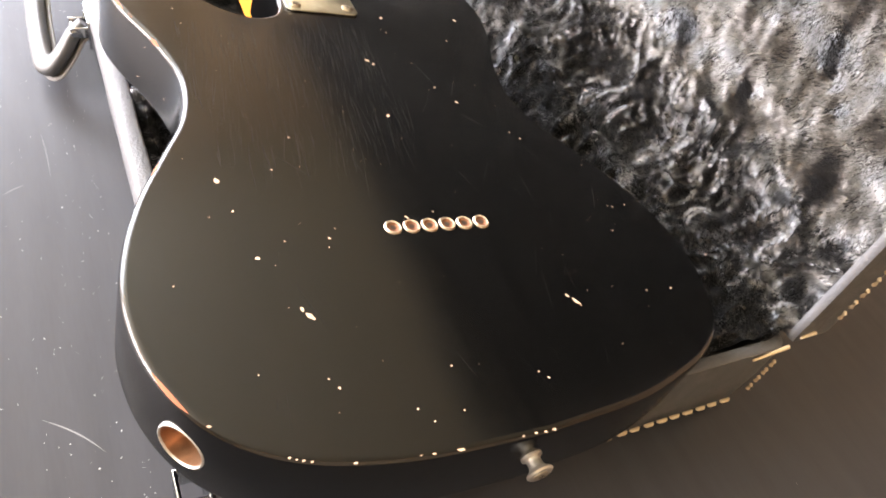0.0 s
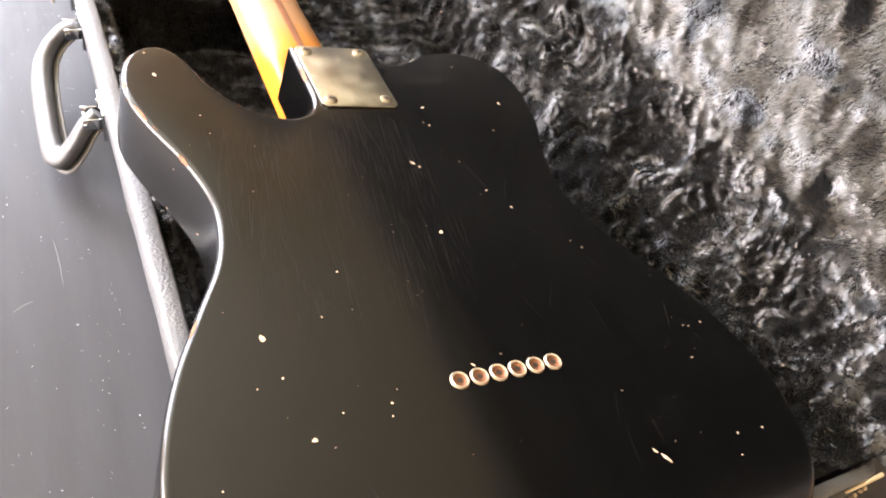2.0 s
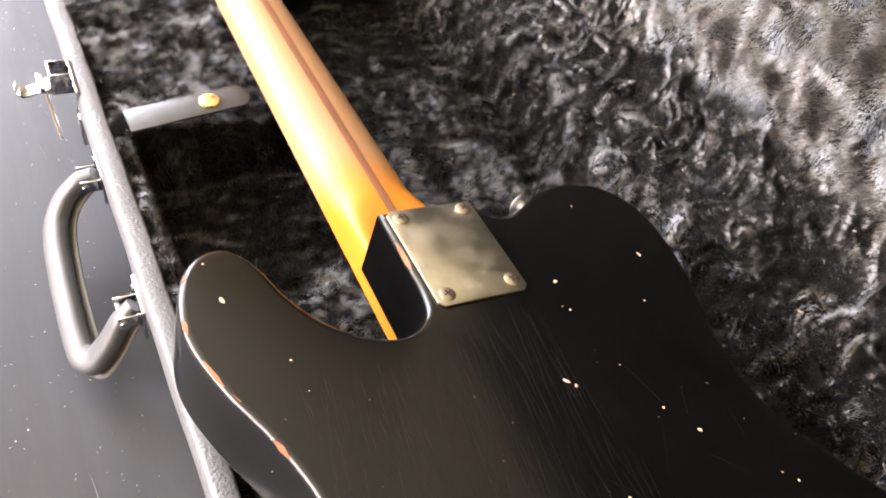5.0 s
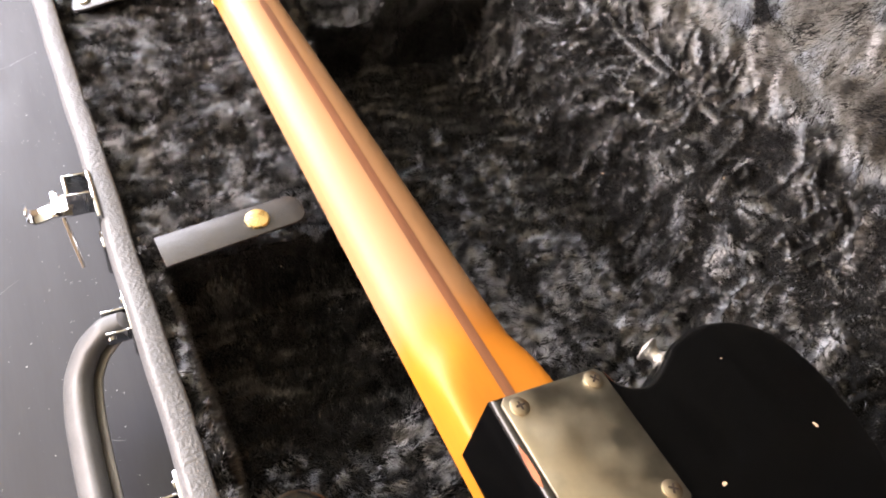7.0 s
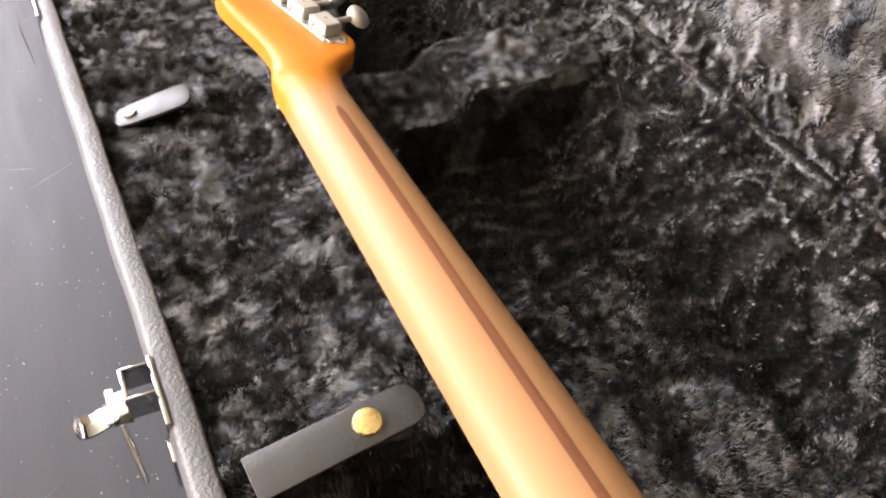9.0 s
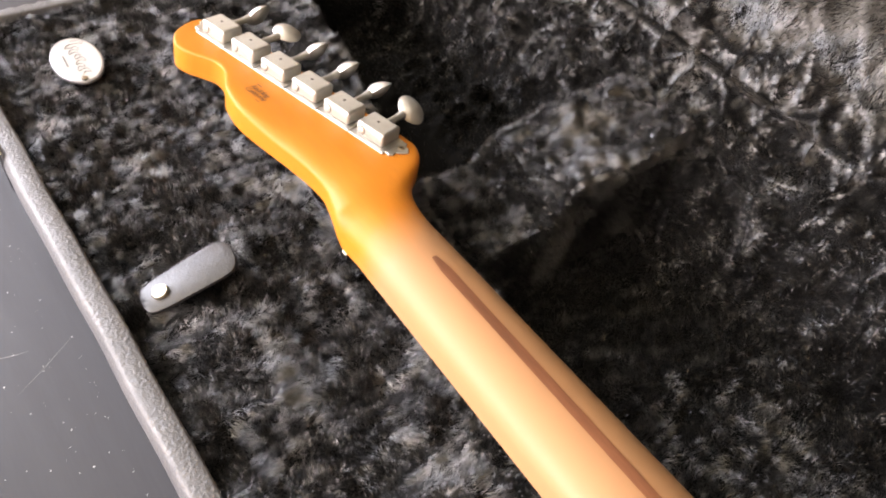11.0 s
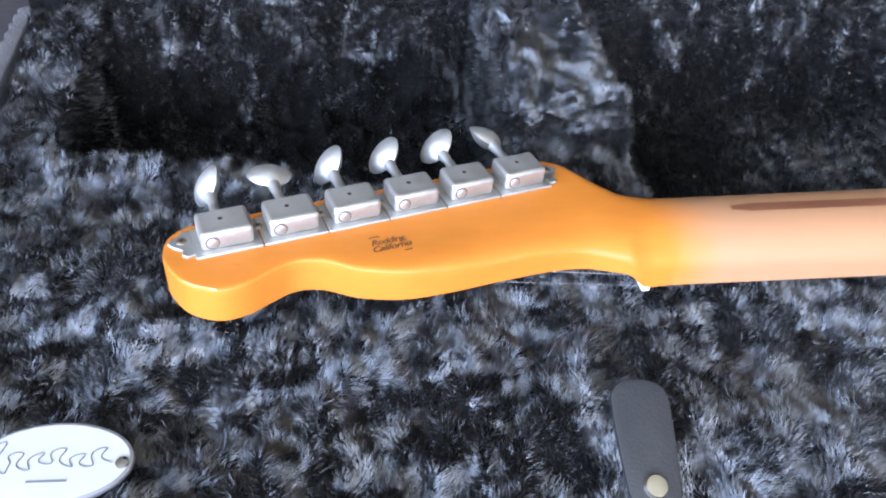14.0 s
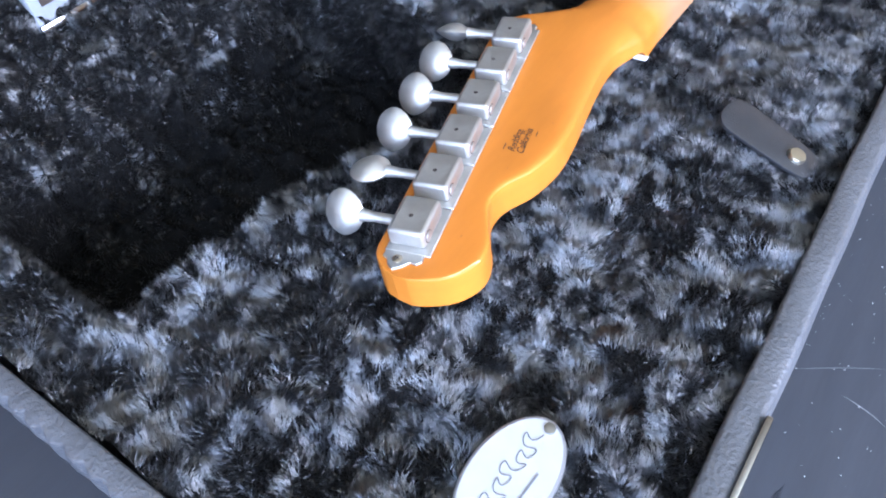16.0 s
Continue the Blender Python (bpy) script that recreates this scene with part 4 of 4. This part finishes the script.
def flat_part(outline, z, thick, mat, name, parent, label, bevel=0.0005, m=None):
    o = part(name, prism(outline, 0, thick, bevel, 2), mat, parent, label, 40)
    o.matrix_basis = (Matrix.Translation((0, 0, z)) if m is None else m)
    return o


def soft_rect(length, w0, w1):
    """A strap's outline along x: square at its root, rounded at its tip."""
    return [(0, -w0 / 2), (length - w1 * 0.45, -w1 / 2)] + [(length - w1 * 0.45 + w1 * 0.45 * math.sin(a) ** 0.8, -w1 / 2 * math.cos(a) ** 0.75 if math.cos(a) > 0 else w1 / 2 * (-math.cos(a)) ** 0.75) for a in [math.pi * k / 12 for k in range(1, 12)]] + [(length - w1 * 0.45, w1 / 2), (0, w0 / 2)]


strap = flat_part(soft_rect(0.077, 0.0205, 0.0200), 0, 0.0018, LEATHER, "box_strap", case, "black leather strap with a brass snap", m=pose(-0.1175, 0.4250, 0.0732, 3, -4, 4.0))
part("snap", lathe([(0.0066, 0), (0.0066, 0.0010), (0.0060, 0.0019), (0.0040, 0.0024), (0, 0.0026)], 32), BRASS, strap, "domed brass snap").matrix_basis = Matrix.Translation((0.0515, 0.0, 0.0016))
tab_shape = spline([(-0.0105, 0.0), (-0.0088, -0.0058), (-0.003, -0.0080), (0.008, -0.0088), (0.025, -0.0094), (0.0328, -0.0086), (0.0365, -0.0040), (0.0368, 0.0040), (0.0328, 0.0086), (0.025, 0.0094), (0.008, 0.0088), (-0.003, 0.0080), (-0.0088, 0.0058)], 5, True)
tab = flat_part([(x, y * 1.14) for x, y in tab_shape], 0, 0.0020, LEATHER, "pull_tab", case, "black leather pull tab with a nickel rivet", m=pose(-0.1090, 0.6860, 0.0675, 0, -17, -4))
part("rivet", lathe([(0.0042, 0), (0.0042, 0.0010), (0.0036, 0.0020), (0, 0.0024)], 24), PLATE, tab).matrix_basis = Matrix.Translation((-0.0005, 0, 0.0018))
BADGE_AT = pose(-0.0822, 0.8805, 0.0692, 0, 0, -4)
oval = [(0.0146 * math.cos(2 * math.pi * k / 48), 0.0248 * math.sin(2 * math.pi * k / 48)) for k in range(48)]
badge = flat_part(oval, 0, 0.0022, GREYRIM, "badge", case, "oval white badge with a grey script mark", 0.0007, BADGE_AT)
flat_part([(x * 0.92, y * 0.95) for x, y in oval], 0.0021, 0.0003, BADGE, "badge_face", badge, "", 0)
script = [(0.0010 + (0.0058 if u < 2.2 else 0.0026) * math.sin(u * 2.2) + 0.0012 * math.sin(u * 0.9), 0.019 - 0.0022 * u + 0.0013 * math.sin(u * 4.4 + 0.8), 0.0025) for u in np.linspace(0, 16.5, 160)]
part("script_mark", tube(script, 0.0002, 6), GREY, badge, "", 60)
part("small_mark", box(-0.0070, -0.0063, -0.006, 0.006, 0.0023, 0.0026), GREY, badge, "", 0)
part("pin_cap", lathe([(0.0022, 0), (0.002, 0.001), (0, 0.0014)], 16), CHROME, badge).matrix_basis = Matrix.Translation((-0.001, -0.0215, 0.002))


def stitching():
    """Cream stitches along the tail end of tray and lid."""
    runs = [((-0.10, TAIL - 0.0012, 0.0135), (0.205, TAIL - 0.0012, 0.0155), 28), ((0.2150, TAIL - 0.0012, 0.022), (0.2155, TAIL - 0.0012, 0.058), 4), ((0.2445, TAIL - 0.0012, 0.090), (0.2465, TAIL - 0.0012, 0.42), 30)]
    for (a, c, n) in runs:
        a, c = Vector(a), Vector(c)
        d = (c - a) / n
        for k in range(n):
            p = a + d * (k + 0.16 + random.uniform(-0.04, 0.04))
            q = p + d * random.uniform(0.62, 0.74)
            part("stitch", tube([p, p * 0.8 + q * 0.2 + Vector((0, -0.0006, 0)), p * 0.2 + q * 0.8 + Vector((0, -0.0006, 0)), q], [0.0008, 0.0014, 0.0014, 0.0008], 6), THREAD, case, "", 60)
    for a, c in (((0.190, TAIL - 0.001, RIM - 0.004), (0.2175, TAIL - 0.001, RIM + 0.001)), ((0.222, TAIL - 0.001, 0.0785), (0.234, TAIL - 0.001, 0.0800))):
        part("edge_stitch", tube([a, [(u + v) / 2 for u, v in zip(a, c)], c], [0.0008, 0.0012, 0.0014], 8), THREAD, case, "", 60)


stitching()

# ---- wear, dust and marks on the guitar ----
rng = random.Random(7)


def blot(x, y, size, ratio=0.7, turn=0.0, z=0.00012, n=9):
    """The outline of one ragged chip lying on a flat face."""
    pts = []
    for k in range(n):
        a = 2 * math.pi * k / n
        r = size / 2 * rng.uniform(0.65, 1.15)
        px, py = r * math.cos(a), r * ratio * math.sin(a)
        pts.append((x + px * math.cos(turn) - py * math.sin(turn), y + px * math.sin(turn) + py * math.cos(turn), z))
    return pts


def chips():
    b = bmesh.new()
    big = [(-0.085, -0.048, 7.5, 0.45, 2.2), (-0.0875, -0.044, 3.5, 0.7, 2.0), (0.0555, -0.060, 8, 0.33, 2.1), (0.052, -0.0555, 4, 0.5, 2.1), (-0.106, 0.038, 5, 0.65, 1.7), (-0.099, -0.013, 3, 0.8, 0), (0.106, 0.205, 4, 0.6, 1.9), (0.006, 0.09, 3.2, 0.8, 1), (0.013, 0.146, 4.5, 0.5, 2.2), (0.016, 0.1425, 2.6, 0.8, 0), (0.061, 0.105, 3.2, 0.55, 2.5), (-0.116, 0.225, 5, 0.6, 1.8), (0.043, 0.199, 3.4, 0.6, 0.2), (0.051, 0.120, 2.2, 0.8, 0), (-0.016, 0.0065, 4.5, 0.35, 2.2)]
    for x, y, s, q, a in big:
        b.faces.new([b.verts.new(p) for p in blot(x, y, s * 0.00085, q, a)])
    small = [(-0.062, -0.004), (-0.064, -0.010), (-0.084, -0.004), (-0.103, 0.017), (0.122, 0.006), (0.1255, 0.005), (0.136, 0.006), (0.112, -0.014), (0.106, -0.059), (0.124, -0.060), (-0.031, -0.084), (0.037, 0.184), (0.040, 0.181), (0.086, 0.176), (0.091, 0.069), (0.086, 0.075), (-0.061, 0.070), (0.0105, -0.095), (0.014, -0.099), (-0.087, -0.080), (-0.084, -0.085), (-0.114, -0.073), (-0.137, -0.0245), (-0.077, 0.045), (-0.050, -0.108), (-0.055, -0.101), (-0.035, -0.106), (0.088, 0.247), (-0.118, 0.246), (-0.099, 0.189), (0.045, 0.146)]
    for x, y in small:
        b.faces.new([b.verts.new(p) for p in blot(x, y, rng.uniform(0.0010, 0.0018), 0.8, rng.random() * 3)])
    for x, y, size in ((-0.1119, -0.1095, 1.6), (-0.1095, -0.1108, 1.2), (-0.1072, -0.1118, 1.7), (-0.1041, -0.1130, 1.5), (-0.0883, -0.1174, 1.8), (-0.0617, -0.1205, 1.5), (-0.0561, -0.1211, 2.0), (-0.0442, -0.1219, 4.2), (-0.0135, -0.1231, 1.4), (-0.0070, -0.1232, 2.0), (-0.0020, -0.1235, 1.8), (0.0026, -0.1235, 2.2), (-0.1363, -0.0906, 2.6)):
        b.faces.new([b.verts.new(p) for p in blot(x, y, size * 0.001, 0.6, 0, -0.0004)])
    for k in range(70):
        x, y = rng.uniform(-0.13, 0.13), rng.uniform(-0.10, 0.19)
        b.faces.new([b.verts.new(p) for p in blot(x, y, rng.uniform(0.0004, 0.0009), 0.8, 0, n=6)])
    tagged(part("paint_chip", b, RAW, body, "small bare-wood chips in the black lacquer", 0), kind="stuff")


chips()


def rim_chip(i0, i1, f0, f1, name="rim_chip"):
    """A worn stretch of the body's rounded rim, from outline point i0 to i1 and from f0 to f1 degrees over the rounding."""
    b = bmesh.new()
    n, r = len(OUTLINE), 0.0034
    rows = []
    for i in range(i0, i1 + 1):
        p, a, c = (Vector((*OUTLINE[j % n], 0)) for j in (i, i - 1, i + 1))
        d = (c - a).normalized()
        inward = Vector((d.y, -d.x, 0))
        end = min(1, min(i - i0, i1 - i) / 2 + 0.15)
        mid, half = (f0 + f1) / 2, (f1 - f0) / 2 * end * rng.uniform(0.7, 1.15)
        row = []
        for k in range(5):
            f = radians(mid + half * (k / 2 - 1))
            row.append(b.verts.new(p + inward * (r - (r + 0.00015) * math.sin(f)) + Vector((0, 0, -r + (r + 0.00015) * math.cos(f)))))
        rows.append(row)
    for u, v in zip(rows, rows[1:]):
        for k in range(4):
            b.faces.new((u[k], u[k + 1], v[k + 1], v[k]))
    part(name, b, RAW_RIM, body, "bare wood where the lacquer wore off", 60)


for i0, i1, f0, f1 in ((20, 24, 26, 58), (25, 26, 30, 50), (70, 72, 20, 80), (78, 81, 10, 60), (84, 86, 5, 60), (76, 77, 10, 40), (160, 164, 20, 75), (171, 174, 15, 60), (45, 47, 10, 60), (91, 93, 10, 55)):
    rim_chip(i0, i1, f0, f1)

for words, dx, size in (("Redding,", 0.0024, 0.0046), ("California", -0.0014, 0.0046)):
    data = bpy.data.curves.new("lettering", "FONT")
    data.body, data.size, data.shear, data.align_x, data.space_character = words, size, 0.35, "CENTER", 0.9
    probe = new("lettering", data)
    me = bpy.data.meshes.new_from_object(probe)
    bpy.data.objects.remove(probe)
    word = finish(new("lettering", me), INK_AND_SHADE, neck_part, "", 0)
    ax, up = Vector((0.2588, -0.9659, 0)), Vector((0.9659, 0.2588, 0))
    m = Matrix((ax, up, Vector((0, 0, 1)))).transposed().to_4x4()
    word.matrix_basis = Matrix.Translation(Vector((-0.0158, 0.767, -0.02735)) + up * dx) @ m
for along, dx, length in ((-0.0045, 0.0072, 0.004), (0.0055, -0.0036, 0.003)):
    q = part("small_print", box(-length / 2, length / 2, -0.0002, 0.0002, 0, 0.00008), INK_AND_SHADE, neck_part, "", 0)
    q.matrix_basis = Matrix.Translation(Vector((-0.0158, 0.767, -0.0274)) + up * dx + ax * along) @ m

# a pale rod along the tip paints the edge's highlight together with its wear
rim = [(x * 0.985 - 0.0002, y - 0.0009) for x, y in HEAD_L[-4:]] + [(x - 0.0008, y - 0.0009) for x, y in HEAD_R[-2:-4:-1]]
part("edge_wear_highlight", tube([(x, y, -0.0281) for x, y in spline(rim, 4)], 0.00045, 6), WORN_EDGE_GLINT, neck_part, "pale line along the headstock's edge, wear and painted highlight", 60)
b = bmesh.new()
for x, y, size in ((-0.0225, 0.823, 0.9), (-0.0150, 0.832, 0.6), (-0.0205, 0.752, 0.8), (-0.0030, 0.716, 0.6), (0.004, 0.735, 0.5), (-0.012, 0.700, 0.5), (-0.018, 0.784, 0.5)):
    b.faces.new([b.verts.new(p) for p in blot(x, y, size * 0.001, 0.5, rng.random() * 3, -0.02735, 7)])
tagged(part("grain_spot", b, WALNUT, neck_part, "small dark grain spots", 0), kind="stuff")


def litter():
    b = bmesh.new()
    for k in range(2200):
        x, y = -0.15 - 0.40 * rng.random() ** 1.4, rng.uniform(-0.25, 1.1)
        if k > 2140:
            x, y = rng.uniform(0.0, 0.5), rng.uniform(-0.45, -0.14)
        s = rng.uniform(0.0004, 0.0009) if rng.random() < 0.88 else rng.uniform(0.0008, 0.0014)
        b.faces.new([b.verts.new(p) for p in blot(x, y, s, rng.uniform(0.2, 0.8), rng.random() * 3, 0.0002, 5)])
    tagged(part("dust", b, DUST, None, "pale dust specks on the black desk", 0), category="dust", kind="stuff")
    b = bmesh.new()
    for x0, y0, x1, y1, w in ((-0.199, 0.010, -0.172, -0.017, 0.0008), (-0.181, 0.242, -0.179, 0.197, 0.0003), (-0.208, 0.184, -0.195, 0.191, 0.0004), (-0.150, 0.740, -0.184, 0.718, 0.0003), (-0.171, 0.742, -0.192, 0.748, 0.0005), (-0.24, 0.46, -0.19, 0.50, 0.0003), (-0.155, 0.372, -0.163, 0.376, 0.0004), (-0.22, 0.62, -0.25, 0.60, 0.0003)):
        d = Vector((x1 - x0, y1 - y0, 0))
        s = Vector((-d.y, d.x, 0)).normalized() * w / 2
        run = [Vector((x0, y0, 0.00015)) + d * u + s * 5 * math.sin(u * 3) for u in np.linspace(0, 1, 9)]
        left = [b.verts.new(p + s * math.sin(math.pi * (k + 0.3) / 8.6)) for k, p in enumerate(run)]
        right = [b.verts.new(p - s * math.sin(math.pi * (k + 0.3) / 8.6)) for k, p in enumerate(run)]
        for k in range(8):
            b.faces.new((left[k], left[k + 1], right[k + 1], right[k]))
    tagged(part("scratch", b, SCRATCH, None, "pale scratches in the black desk top", 0), category="scratches", kind="stuff")
    b = bmesh.new()
    for x, y, z, s in ((0.2190, 0.378, 0.0835, 0.004), (0.2185, 0.368, 0.083, 0.002), (0.2120, 0.155, 0.078, 0.004), (0.2245, 0.096, 0.083, 0.003), (0.2340, -0.005, 0.083, 0.006), (0.228, -0.039, 0.082, 0.003), (0.2185, -0.077, 0.078, 0.004), (0.18, 0.43, 0.045, 0.002), (0.205, -0.02, 0.075, 0.002)):
        ring = [b.verts.new(Vector(p)) for p in blot(x, y, s, 0.4, rng.random() * 3, z)]
        top = [b.verts.new(v.co + Vector((-0.0004, 0, 0.0008))) for v in ring]
        b.faces.new(top)
        for k in range(len(ring)):
            b.faces.new((ring[k], ring[(k + 1) % len(ring)], top[(k + 1) % len(ring)], top[k]))
    tagged(part("wood_flake", b, RAW, None, "pale wood flakes caught in the plush", 0), category="flakes", kind="stuff")


litter()
pk = thing("packet", "flat glossy grey packet leaning on the lid's lining", "packet", pose(0.2345, 0.8215, 0.0880, 3, 10, 5))
part("sleeve", box(-0.0035, 0.0035, -0.058, 0.0, 0.0, 0.036, 0.0012), PACKET, pk, "clear glossy sleeve")
part("lower_fold", box(-0.0060, -0.0036, -0.058, 0.001, -0.001, 0.0065, 0.0006), CHROME, pk, "grey folded lower edge")
part("dark_print", box(-0.0040, -0.0036, -0.018, -0.006, 0.014, 0.024), INK_AND_SHADE, pk, "", 0)
part("pale_print", box(-0.0042, -0.0036, -0.052, -0.022, 0.010, 0.031), GREYRIM, pk, "", 0)


def scuffs():
    """Fine rubbed lines that run along the body's back."""
    b = bmesh.new()
    for k in range(560):
        if k < 520:
            x = rng.uniform(-0.105, 0.020)
            ln = rng.uniform(0.008, 0.036) * (1.5 if k % 9 == 0 else 1)
            y = (0.180 if x < -0.024 else 0.193) - ln - 0.13 * rng.random() ** 1.5
        else:
            x, y, ln = rng.uniform(-0.12, 0.13), rng.uniform(-0.11, 0.12), rng.uniform(0.005, 0.03)
        a = radians(90 + rng.gauss(-8, 4.5) if k < 520 else 90 + rng.gauss(0, 25))
        w = rng.uniform(0.00003, 0.00007) if k % 4 else rng.uniform(0.00008, 0.00017)
        d, s = Vector((math.cos(a), math.sin(a), 0)), Vector((-math.sin(a), math.cos(a), 0))
        bow = rng.uniform(-0.02, 0.02)
        run = [Vector((x, y, 0.00006)) + d * ln * u + s * bow * ln * u * u for u in (0, 0.25, 0.5, 0.75, 1)]
        left = [b.verts.new(p + s * w * q) for p, q in zip(run, (0.1, 0.8, 1, 0.8, 0.1))]
        right = [b.verts.new(p - s * w * q) for p, q in zip(run, (0.1, 0.8, 1, 0.8, 0.1))]
        for j in range(4):
            b.faces.new((left[j], left[j + 1], right[j + 1], right[j]))
    tagged(part("scuff", b, SCUFF, body, "fine pale scuffs in the lacquer", 0), kind="stuff")


scuffs()
